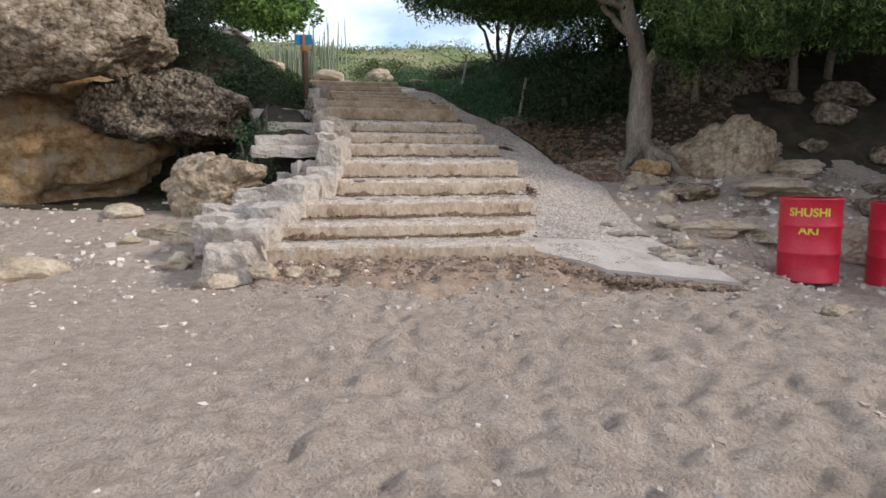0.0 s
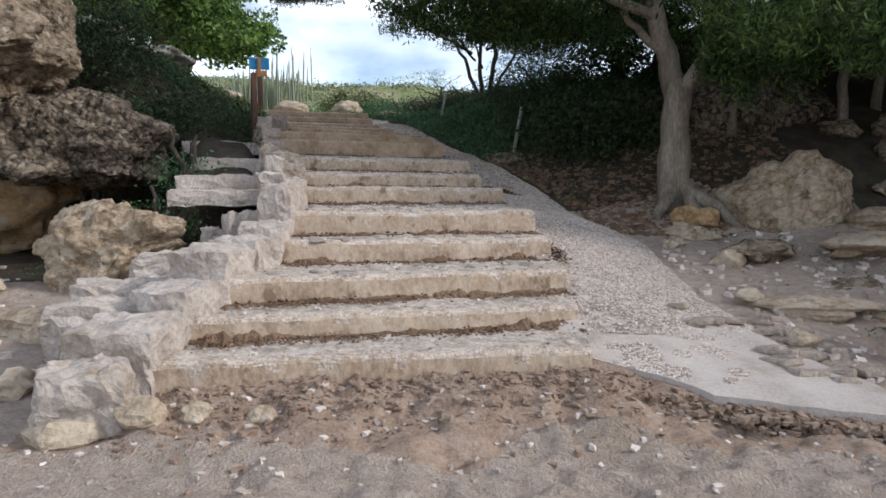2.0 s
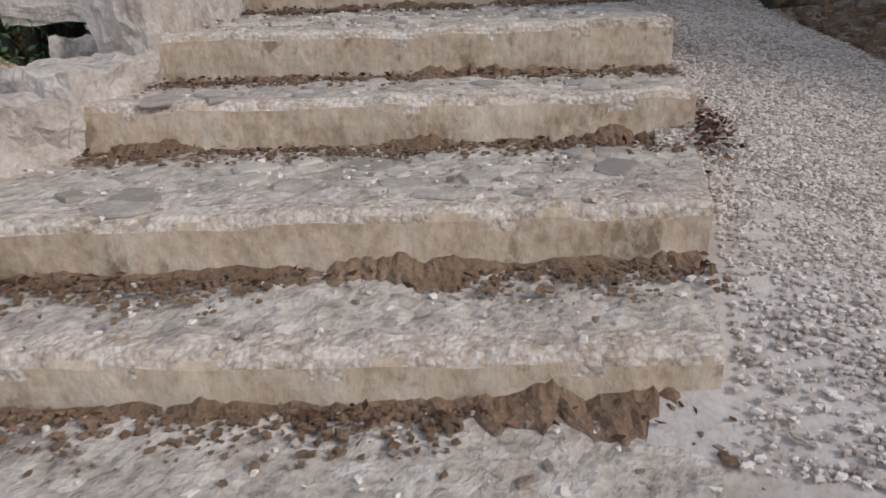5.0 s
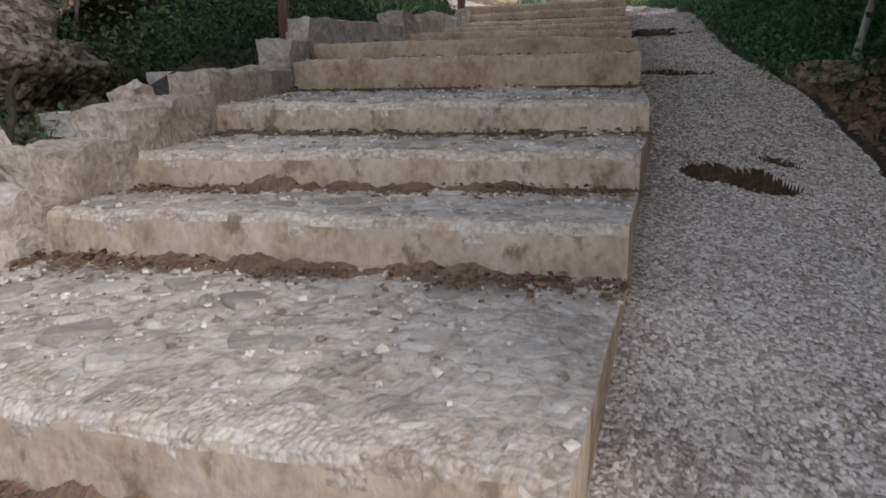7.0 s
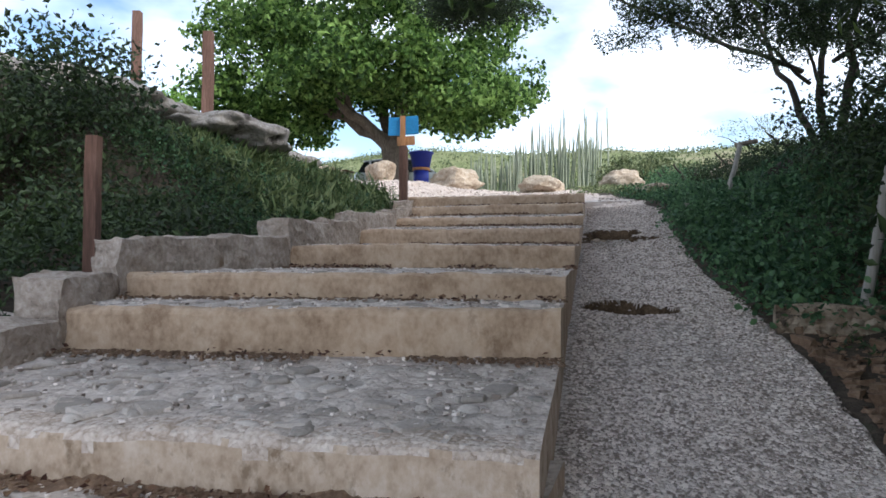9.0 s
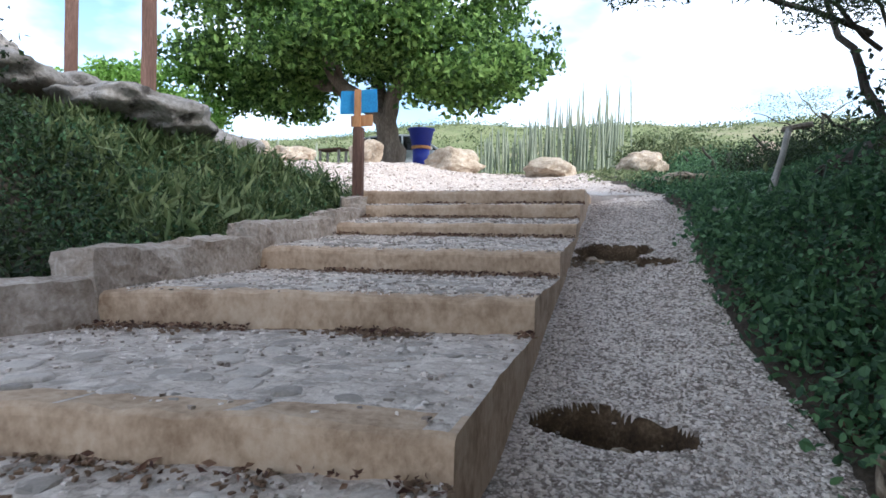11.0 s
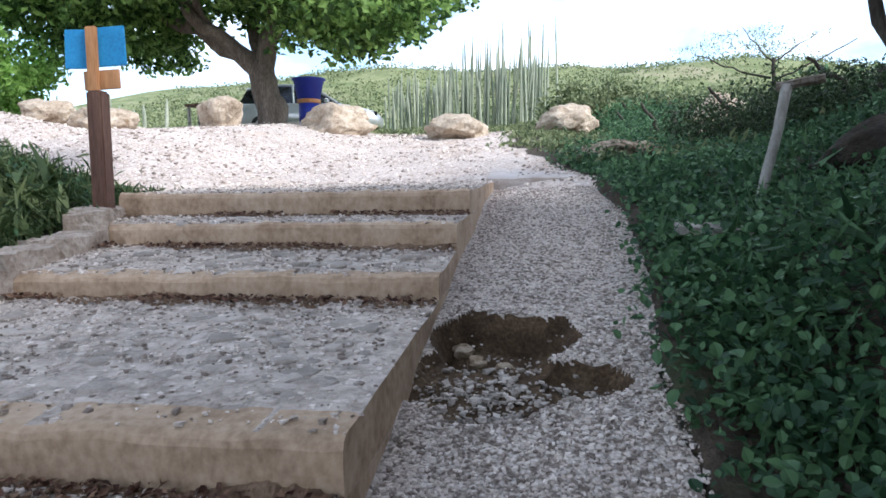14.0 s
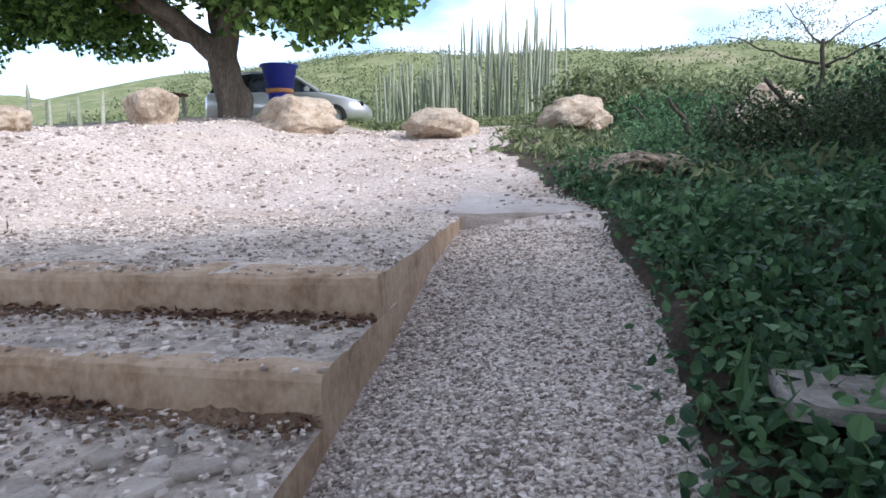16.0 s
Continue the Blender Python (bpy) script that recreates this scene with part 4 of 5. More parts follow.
# bright shrub tree beyond the bank, dark shrub on the bank
for q, (nm, lab, bx, by, r, h, mat, n, sz) in enumerate([
        ("shrub_tree", "bright green rounded shrub tree beyond the lot", -16.2, 24.3, (3.5, 2.2, 1.4), 1.6, M_LEAF_BRIGHT, 150, 0.17),
        ("shrub", "dark twiggy shrub on top of the bank", -6.2, 14.0, (2.2, 1.3, 0.8), 0.6, M_LEAF_DARK, 130, 0.07),
        ("shrub", "dark leafy shrub beside the cliff ledge", -3.9, 13.4, (1.3, 0.8, 0.6), 0.3, M_LEAF_DARK, 110, 0.08),
        ("shrub", "green leafy shrub on the cliff ledge", -4.4, 11.6, (0.7, 0.5, 0.3), 1.7, M_LEAF_DARK, 50, 0.06),
        ("shrub", "small green shrub beside the rubble wall", -2.65, 9.35, (0.16, 0.14, 0.16), 0.2, M_WEED, 7, 0.05),
        ("shrub", "small green shrub beside the broken slabs", -2.75, 10.2, (0.16, 0.16, 0.14), 0.2, M_WEED, 7, 0.05),
        ("shrub", "dense green shrub beyond the ramp head", -1.3, 28.8, (0.9, 0.7, 0.4), 0.25, M_WEED, 50, 0.09),
        ("shrub", "dense green shrub beyond the ramp head", 1.9, 28.6, (1.2, 0.8, 0.6), 0.35, M_WEED, 60, 0.09),
        ("shrub", "dense green shrub beyond the ramp head", -2.6, 30.0, (1.4, 0.9, 0.5), 0.3, M_SCRUB, 60, 0.11),
        ("shrub", "pale green shrub beyond the ramp head", -0.3, 31.0, (1.6, 1.0, 0.6), 0.4, M_SCRUB, 70, 0.11),
        ("shrub", "dark green shrub among the weeds by the ramp head", 1.3, 24.6, (1.1, 0.8, 0.35), 0.25, M_WEED, 110, 0.05),
        ("shrub", "dark green shrub among the weeds by the ramp head", 2.6, 23.2, (1.2, 0.9, 0.4), 0.3, M_LEAF_DARK, 120, 0.05),
        ("shrub", "low green shrub at the edge of the lot", -0.9, 25.6, (0.9, 0.6, 0.35), 0.2, M_WEED, 50, 0.06),
        ("shrub", "dark green shrub among the weeds by the ramp head", 0.5, 23.3, (0.9, 0.6, 0.32), 0.2, M_LEAF_DARK, 100, 0.05),
        ("shrub", "leafy green shrub among the weeds by the ramp head", -0.5, 24.2, (0.6, 0.5, 0.28), 0.2, M_WEED, 50, 0.05),
        ("shrub", "dark green shrub among the weeds by the ramp head", 1.5, 22.2, (1.1, 0.9, 0.22), 0.12, M_LEAF_DARK, 150, 0.045),
        ("shrub", "dense green shrub beyond the ramp head", 3.6, 25.0, (1.2, 0.9, 0.7), 0.4, M_LEAF_DARK, 70, 0.09),
        ("shrub", "dark leafy shrub on the bank by the ramp", 2.6, 16.6, (1.3, 1.3, 0.5), 0.3, M_LEAF_DARK, 150, 0.05),
        ("shrub", "dark leafy shrub on the bank by the ramp", 2.35, 15.1, (0.9, 0.8, 0.5), 0.3, M_LEAF_DARK, 130, 0.045),
        ("shrub", "dark leafy shrub on the bank by the ramp", 3.6, 15.4, (1.2, 0.9, 0.7), 0.4, M_LEAF_DARK, 80, 0.08),
        ("shrub", "dark leafy shrub on the bank by the ramp", 3.0, 13.3, (1.3, 1.0, 0.6), 0.3, M_LEAF_DARK, 80, 0.08)]):
    b = Vector((bx, by, gz(bx, by)))
    tree(nm, tuple(b), lab, [(up(b, 0, 0, -.2), up(b, 0.1, 0, h + 0.4), 0.07, 0.03, 0.1), (up(b, 0, 0, .1), up(b, r[0] * 0.5, 0.2, h + 0.5), 0.04, 0.015, 0.1),
                             (up(b, 0, 0, .1), up(b, -r[0] * 0.5, -0.2, h + 0.5), 0.04, 0.015, 0.1)],
         [(n, up(b, 0, 0, h), r, 0.0, -0.95, 90, (0.22, 0.22, 0.16))], M_BARK_DARK, mat, sz, 70 + q, 0.2, 0.55)


td = Vector((0.9, 30.0, gz(0.9, 30.0)))
tree("thorn_shrub", tuple(td), "sparse thorn shrub with thin level branches beyond the lot",
     [(up(td, 0, 0, -.2), up(td, 0.1, 0, 1.5), 0.05, 0.03, 0.1), (up(td, 0.05, 0, 1.0), up(td, 1.5, -0.2, 1.7), 0.025, 0.008, 0.15), (up(td, 0.05, 0, 1.1), up(td, -1.4, 0.2, 1.7), 0.025, 0.008, 0.15),
      (up(td, 0.1, 0, 1.4), up(td, 0.9, 0.4, 2.0), 0.02, 0.006, 0.1), (up(td, 0.1, 0, 1.4), up(td, -0.5, 0.2, 2.2), 0.02, 0.006, 0.1)],
     [(16, up(td, 0, 0, 1.8), (1.6, 1.0, 0.35), 0.0, -1, 70, (0.20, 0.2, 0.03))], M_BARK_DARK, M_SCRUB, 0.06, 9, 0.1, 0.3)


def weeds(name, label, area, n, size, mat, seed, height=(0.02, 0.35), droop=-0.2, aspect=0.55, keep=None, spread=0.12, per=11, broad=False):
    rs = np.random.RandomState(seed)
    x = rs.uniform(area[0], area[1], n)
    y = rs.uniform(area[2], area[3], n)
    ok = keep(x, y) if keep else np.ones(n, bool)
    x, y = x[ok], y[ok]
    h = rs.uniform(0.4, 1.0, len(x)) * (1 + 1.2 * grain(x, y, 0.9)) * (1 - 0.62 * smooth(y, 18, 20))
    c = np.repeat(np.stack([x, y, ground_z(x, y)], 1), per, 0)
    c[:, :2] += rs.normal(size=(len(c), 2)) * spread
    c[:, 2] += rs.uniform(height[0], height[1], len(c)) * np.repeat(h, per)
    ob = part(name, leaves(c, size, seed, droop, aspect, 0.0, broad), mat)
    return tagged(ob, label, "weeds", kind="stuff")


weeds("bank_weeds", "dense dark green leafy weeds on the bank by the ramp", (-1.4, 5, 14.45, 23), 8200, 0.046, M_WEED, 11, (0.02, 0.42), 0.1, 0.85, broad=True,
      keep=lambda x, y: (x > ramp_right(y) + 0.09 + 0.18 * grain(x, y, 0.5)) & (x < ramp_right(y) + 3.4))
weeds("edge_weeds", "low leafy weeds creeping over the ramp edge", (-1.4, 3, 14.6, 22.5), 6400, 0.046, M_WEED, 16, (0.01, 0.22), 0.1, 0.8, broad=True, per=9, spread=0.08,
      keep=lambda x, y: (x > ramp_right(y) + 0.0 + 0.12 * grain(x, y, 0.4)) & (x < ramp_right(y) + 0.55))
weeds("weed_stalks", "thin upright green stalks rising from the weeds", (-1.4, 4, 14.7, 22), 1200, 0.24, M_WEED, 18, (0.12, 0.42), -2.2, 0.014, per=2, spread=0.05,
      keep=lambda x, y: (x > ramp_right(y) + 0.08) & (x < ramp_right(y) + 2.6))
weeds("tall_grass", "tall feathery yellow-green grass tufts on the bank", (-5.3, -2.9, 15.0, 18.0), 230, 0.34, M_GRASS_PALE, 17, (0.08, 0.28), -1.2, 0.035, per=45, spread=0.07,
      keep=lambda x, y: x < stair_left(y) - 0.35)
# same herbs as higher up, with the bank's shade put into leaf colour
weeds("bank_scrub", "bank herbs beside the post, leaf colour darkened for shade", (-7, -1.5, 11.8, 15.2), 4200, 0.05, M_LEAF_DARK, 19, (0.02, 0.34), -0.3, 0.5,
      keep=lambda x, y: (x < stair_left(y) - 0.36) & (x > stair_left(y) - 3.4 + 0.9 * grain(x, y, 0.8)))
weeds("bank_grass", "green grass and herbs on the bank above the stairs", (-8, -1.5, 14.8, 19.5), 7500, 0.12, M_GRASS, 12, (0.02, 0.30), -1.1, 0.06,
      keep=lambda x, y: (x < stair_left(y) - 0.36) & (x > stair_left(y) - 2.1 + 0.9 * grain(x, y, 0.8)))
weeds("bank_herbs", "dark green leafy herbs between the grass", (-6, -1.5, 14.4, 18.5), 3000, 0.05, M_WEED, 13, (0.02, 0.26), 0.0, 0.6,
      keep=lambda x, y: (x < stair_left(y) - 0.42) & (x > stair_left(y) - 2.4) & (grain(x, y, 1.2) > -0.12))
weeds("lot_scrub", "green scrub and grass beyond the gravel lot", (-14, 6, 21.5, 36), 7000, 0.13, M_SCRUB, 14, (0.02, 0.26), -0.5, 0.35, per=12, spread=0.2,
      keep=lambda x, y: (x > -2.0 + 0.5 * grain(x, y, 1) - 0.35 * (y - 21.5)) & (x > ramp_right(y) + 0.2) | (y > 29.5) & ((x < -18) | (x > -9)))
weeds("dry_herbs", "sparse dull herbs on the bare bank beside the ramp", (1.2, 5.0, 11.2, 15.0), 420, 0.05, M_LEAF_DARK, 23, (0.01, 0.2), -0.4, 0.4,
      keep=lambda x, y: (x > ramp_right(y) + 0.15) & (grain(x, y, 0.7) > 0.05))
weeds("sand_tufts", "small green tufts among the stones", (-4.5, 6, 7.5, 10.5), 260, 0.05, M_WEED, 15, (0.01, 0.14), -0.3, 0.3,
      keep=lambda x, y: ((x < -2.2) | (x > 2.9)) & (grain(x, y, 0.8) > 0.12))


def scatter_scrub(name, label, n, yr, xr, size, per, mat, seed):
    rs = np.random.RandomState(seed)
    y = yr[0] + (yr[1] - yr[0]) * rs.rand(n) ** 1.5
    x = rs.uniform(-1, 1, n) * xr * (0.35 + y / yr[1]) - y * 0.28
    s = rs.uniform(0.5, 1.2, n) * size
    c = np.repeat(np.stack([x, y, ground_z(x, y)], 1), per, 0)
    k = np.repeat(s, per)[:, None]
    off = rs.normal(size=(len(c), 3)) * np.array([0.9, 0.9, 0.45])
    off[:, 2] = np.abs(off[:, 2])
    ob = part(name, leaves(c + off * k, size * 0.36, seed, 0.0, 0.7), mat)
    return tagged(ob, label, "scrub", kind="stuff")


scatter_scrub("near_scrub", "low pale green scrub behind the lot", 420, (42, 75), 26, 0.6, 90, M_SCRUB, 21)
scatter_scrub("hill_scrub", "sunlit scrub covering the far hillside", 5200, (60, 300), 120, 1.6, 18, M_SCRUB, 22)


# ---- cacti ----
def cactus_clump(at, n, r, hmax, seed):
    rs = np.random.RandomState(seed)
    c = thing("cactus", at, "grey-green clump of tall columnar cacti behind the boulders", "cactus", "columnar cacti")
    for k in range(n):
        x, y = rs.normal(size=2) * r
        h = hmax * rs.uniform(0.45, 1.0)
        lean = rs.normal(size=2) * 0.05
        pts = [Vector((x + lean[0] * h * j / 6, y + lean[1] * h * j / 6, -0.2 + (h + 0.2) * j / 6)) for j in range(7)]
        part("stem", tube(pts, [0.032, 0.036, 0.036, 0.036, 0.034, 0.03, 0.012], 8, k, 0.05), M_CACTUS, c, shade=True)
    return c


for k in range(8):
    cx, cy = -9.9 + 3.9 * k / 7, 35.4 + 1.8 * k / 7
    cactus_clump((cx, cy, gz(cx, cy)), 17, 0.45, 1.9 + (1.5 if k == 6 else 0.25 * k), 30 + k)
for k, (cx, cy) in enumerate([(-13.0, 21.8), (-10.8, 24.6), (-12.2, 23.2)]):
    cactus_clump((cx, cy, gz(cx, cy)), 8, 0.5, 0.75, 50 + k)


# ---- barrels ----
def lathe(profile, n=40):
    bm = bmesh.new()
    rings = [[bm.verts.new((r * math.cos(2 * math.pi * k / n), r * math.sin(2 * math.pi * k / n), z)) for k in range(n)] for r, z in profile]
    for a, b in zip(rings, rings[1:]):
        for k in range(n):
            bm.faces.new((a[k], a[(k + 1) % n], b[(k + 1) % n], b[k]))
    return bm


M_RED = material("red_paint", (0.42, 0.012, 0.03), (0.58, 0.02, 0.05), (0.66, 0.035, 0.07), 2, 40, 0.42, 0.1, 0.004, spec=0.5, spots=(0.30, 0.02, 0.03), spot_scale=4, spot_edge=(0.62, 0.8))
M_RUST = material("rusty_inside", (0.03, 0.015, 0.012), (0.07, 0.03, 0.02), (0.12, 0.06, 0.04), 6, 50, 0.9, 0.5, 0.01)


def barrel(at, turn):
    b = thing("oil_drum", at, "red painted steel drum used as a litter bin", "barrel", "drums by the ramp", turn=turn)
    R, H = 0.29, 0.86
    prof = [(R * 0.96, 0.0), (R + 0.008, 0.006), (R + 0.008, 0.02), (R, 0.03)]
    for zc in (0.30, 0.58):
        prof += [(R, zc - 0.03), (R + 0.010, zc - 0.012), (R + 0.013, zc), (R + 0.010, zc + 0.012), (R, zc + 0.03)]
    prof += [(R, H - 0.03), (R + 0.010, H - 0.018), (R + 0.012, H - 0.006), (R + 0.004, H), (R - 0.008, H - 0.004)]
    part("shell", lathe(prof), M_RED, b, shade=True)
    part("inside", lathe([(R - 0.009, H - 0.005), (R - 0.012, 0.3), (0.001, 0.28)]), M_RUST, b, "dark rusty inside", shade=True)
    return b


M_YELLOW = material("yellow_paint", (0.55, 0.42, 0.03), (0.68, 0.55, 0.06), (0.75, 0.62, 0.10), 8, 60, 0.5, 0.1, 0.002)


def wrapped_text(words, size, radius, z, parent, mat, label):
    cu = bpy.data.curves.new("lettering", "FONT")
    cu.body, cu.size, cu.align_x, cu.extrude, cu.offset = words, size, "CENTER", 0.001, 0.003
    tmp = bpy.data.objects.new("lettering", cu)
    scene.collection.objects.link(tmp)
    bpy.context.view_layer.update()
    me = bpy.data.meshes.new_from_object(tmp.evaluated_get(bpy.context.evaluated_depsgraph_get()))
    bpy.data.objects.remove(tmp)
    for vtx in me.vertices:
        a, r = vtx.co.x / radius, radius + 0.0035 + vtx.co.z
        vtx.co = Vector((r * math.sin(a), -r * math.cos(a), z + vtx.co.y))
    me.materials.clear()
    me.materials.append(mat)
    ob = new("lettering", me)
    ob.parent = parent
    ob["label"] = label
    return ob


drum = barrel((3.80, 6.95, gz(3.8, 6.95) - 0.01), -30)
wrapped_text("SHUSHI", 0.115, 0.29, 0.68, drum, M_YELLOW, "yellow painted capital letters")
wrapped_text("AKI", 0.115, 0.29, 0.50, drum, M_YELLOW, "yellow painted capital letters")
barrel((4.72, 6.90, gz(4.72, 6.9) - 0.01), 40)



# ---- posts ----
def box(name, size, mats, parent, m, bevel=0.008, label=""):
    bm = bmesh.new()
    bmesh.ops.create_cube(bm, size=1.0)
    for vtx in bm.verts:
        vtx.co = Vector((vtx.co.x * size[0], vtx.co.y * size[1], vtx.co.z * size[2]))
    if bevel:
        bmesh.ops.bevel(bm, geom=bm.edges[:], offset=bevel, segments=2, affect="EDGES")
    return place(part(name, bm, mats, parent, label), m)


def post(at, h, w, label, mat=None, lean=(0, 0, 0)):
    pts = [Vector((0.008 * noise.noise(Vector((at[0], k * 0.4, 1))), 0.008 * noise.noise(Vector((at[1], k * 0.4, 2))), -0.3 + (h + 0.3) * k / 10)) for k in range(11)]
    ob = part("wooden_post", tube(pts, [w * 0.70] * 10 + [w * 0.66], 4, at[0], 0.03), mat or M_POST)
    ob.matrix_basis = pose(*at, *lean)
    return tagged(ob, label, "post")


post((-2.48, 12.46, 2.34), 0.88, 0.072, "reddish-brown weathered square post at the stair edge")
post((-9.9, 18.6, gz(-9.9, 18.6)), 2.6, 0.15, "reddish-brown weathered post on the bank")
post((-8.24, 18.82, gz(-8.24, 18.82)), 2.6, 0.17, "reddish-brown weathered post on the bank")


def pole(at, tip, r, bar, label):
    p = thing("leaning_pole", at, label, "pole")
    d = Vector(tip) - Vector(at)
    part("shaft", tube(bent((0, 0, -0.3), tuple(d), 8, 0.02, at[0]), [r] * 9, 8, at[1], 0.08), M_GREYPOST, p, shade=True)
    if bar:
        part("crossbar", tube(bent(tuple(d + Vector((-0.06, 0.02, 0))), tuple(d + Vector((bar, -0.03, 0.03))), 4, 0.01, 3), [r * 0.9] * 5, 7, 2, 0.1), M_BARK, p, "dark crossbar")
    return p


pole((0.45, 19.25, gz(0.45, 19.25)), (0.66, 19.75, 4.14), 0.035, 0.22, "leaning grey pole with a short crossbar among weeds")
pole((1.56, 14.6, gz(1.56, 14.6)), (1.76, 14.6, 3.06), 0.032, 0, "leaning pale grey pole standing in weeds")


# ---- rough masonry at the stair's edge ----
def block_mesh(size, seed, cuts=7, wobble=0.03, rounding=0.22):
    bm = bmesh.new()
    bmesh.ops.create_cube(bm, size=2.0)
    bmesh.ops.subdivide_edges(bm, edges=bm.edges[:], cuts=cuts, use_grid_fill=True)
    o = Vector((seed * 2.1, seed * 3.3, seed))
    for vtx in bm.verts:
        p = vtx.co.copy()
        q = p.normalized() * 1.25
        p = p.lerp(q, rounding)
        w = Vector((p.x * size[0] / 2, p.y * size[1] / 2, p.z * size[2] / 2))
        w += noise.noise_vector(w * 4 + o) * wobble + noise.noise_vector(w * 11 + o) * wobble * 0.6 + noise.noise_vector(w * 26 + o) * wobble * 0.3
        vtx.co = w
    return bm


cheek = thing("cheek_wall", (-1.8, 6.3, 0.2), "low broken rubble wall stepping up beside the stairs", "wall")
for i in range(14):
    a, b = S_LEFT[i], S_LEFT[i + 1]
    d = b - a
    ln = math.hypot(d.x, d.y)
    wid = 0.52 - 0.05 * i if i < 5 else 0.26
    hgt = (0.20, 0.20, 0.20, 0.14, 0.26, 0.24, 0.22, 0.20, 0.16, 0.22, 0.22, 0.20, 0.12, 0.10)[i]
    n = 1 if ln < 0.75 else 2
    for k in range(n):
        c = a + d * ((k + 0.5) / n)
        top = a.z + hgt + (0.05 * k if n == 2 else 0)
        ob = part("wall_block", block_mesh((wid, ln / n + 0.07, 0.62), i * 3 + k, 11, 0.045 if i < 6 else 0.032, 0.15 if i < 6 else 0.08), M_CHEEK_PALE if i < 5 else M_CHEEK, cheek)
        side = Vector((-math.cos(math.atan2(d.x, d.y)), math.sin(math.atan2(d.x, d.y)), 0)) * (wid / 2 - 0.03)
        place(ob, Matrix.Translation((c.x + side.x, c.y + side.y, top - 0.31)) @ pose(0, 0, 0, 2.5, 0, -math.degrees(math.atan2(d.x, d.y))))
for k, (bx, by, bz, sx, sy, sz, tn) in enumerate([(-1.95, 6.10, 0.28, .42, .36, .42, 10), (-2.25, 7.05, 0.50, .62, .50, .40, 8), (-2.30, 7.75, 0.60, .85, .75, .34, 12), (-2.15, 8.35, 0.78, .80, .36, .28, 12),
                                                  (-1.55, 9.05, 1.30, .22, .22, .70, 0), (-1.62, 9.55, 1.47, .20, .2, .70, 20), (-1.92, 10.55, 1.66, .2, .2, .75, 5), (-1.78, 8.85, 1.05, .30, .3, .4, 30), (-2.05, 8.95, 0.95, .26, .22, .3, 10)]):
    ob = part("rubble_block", block_mesh((sx, sy, sz), 90 + k, 10, 0.06, 0.25), M_CHEEK_PALE, cheek)
    place(ob, pose(bx, by, bz, 0, 0, tn))

side_stairs = thing("side_stairs", (-2.1, 9.2, 1.2), "short flight of broken concrete slabs with a hollow below", "stairs", kind="structure")
for k, (bx, by, bz, sx, sy, sz, tn) in enumerate([(-2.10, 9.45, 1.40, 1.10, .42, .15, 12), (-2.15, 9.80, 1.56, 1.05, .45, .15, 12), (-2.35, 10.9, 1.80, .95, .5, .16, 15), (-2.75, 12.2, 2.10, 1.3, .5, .18, 18)]):
    ob = part("slab_step", block_mesh((sx, sy, sz), 120 + k, 10, 0.03, 0.06), M_CHEEK_PALE, side_stairs)
    place(ob, pose(bx, by, bz, 0, 0, tn))

# earth between the first step and the ramp
def fan_z(x, y):
    edge = stair_right(y) - 0.14 + 0.75 * (1 - smooth(y, 6.0, 6.8)) + 0.14
    z = ramp_z(y - 0.17) - 0.035 - 0.28 * np.clip(edge - x, 0, 2) + 0.05 * grain(x, y, 0.25) + 0.05 * np.abs(grain(x, y, 0.11))
    z = z - 1.5 * np.clip(x - edge - 0.16, 0, 1)
    return np.minimum(z, open_z(y) - 0.04 + 0.55 * np.clip(y - 6.05, -0.4, 2) + 0.05 * grain(x, y, 0.2) + 0.03 * np.abs(grain(x, y, 0.09)))


fan, _, _ = grid_mesh("earth_fan", np.linspace(0.55, 2.1, 60), np.linspace(5.95, 7.5, 60), fan_z, M_BROWN)
tagged(fan, "loose brown earth washed out between steps and ramp", "earth", kind="structure")

# ramp head slab, low walls in the weeds
head = part("head_slab", block_mesh((1.15, 1.8, 0.22), 130, 9, 0.02, 0.04), M_CONCRETE, ramp)
place(head, pose(-1.58, 22.02, 3.60, 7.5, 0, 16))
low_wall = part("low_wall", block_mesh((1.05, 0.16, 0.34), 131, 8, 0.015, 0.06), M_ROCK)
low_wall.matrix_basis = pose(1.66, 14.5, 2.06, 0, 0, 3)
tagged(low_wall, "low broken concrete kerb overgrown with weeds", "wall")
grey_slab = part("concrete_slab", block_mesh((0.42, 0.26, 0.05), 132, 8, 0.008, 0.06), M_ROCK_GREY)
grey_slab.matrix_basis = pose(0.27, 18.82, gz(0.27, 18.82) + 0.07, 4, 3, 12)
tagged(grey_slab, "flat grey concrete slab lying in weeds", "slab")

# crazy paving beside the ramp foot
paving = thing("crazy_paving", (2.4, 6.5, 0.15), "grey irregular paving stones set beside the ramp foot", "paving", kind="structure")
rs = np.random.RandomState(8)
for k in range(26):
    px_, py_ = rs.uniform(1.9, 2.75), rs.uniform(6.12, 7.7)
    if px_ < 2.75 - 0.35 * (py_ - 6.1) - 0.45:
        continue
    ob = part("paving_stone", block_mesh((rs.uniform(.14, .24), rs.uniform(.12, .2), .05), 140 + k, 2, 0.012, 0.25), M_CHEEK, paving)
    place(ob, pose(px_, py_, float(ramp_surface(px_, py_)) + 0.012, -8, 6, rs.uniform(0, 90)))

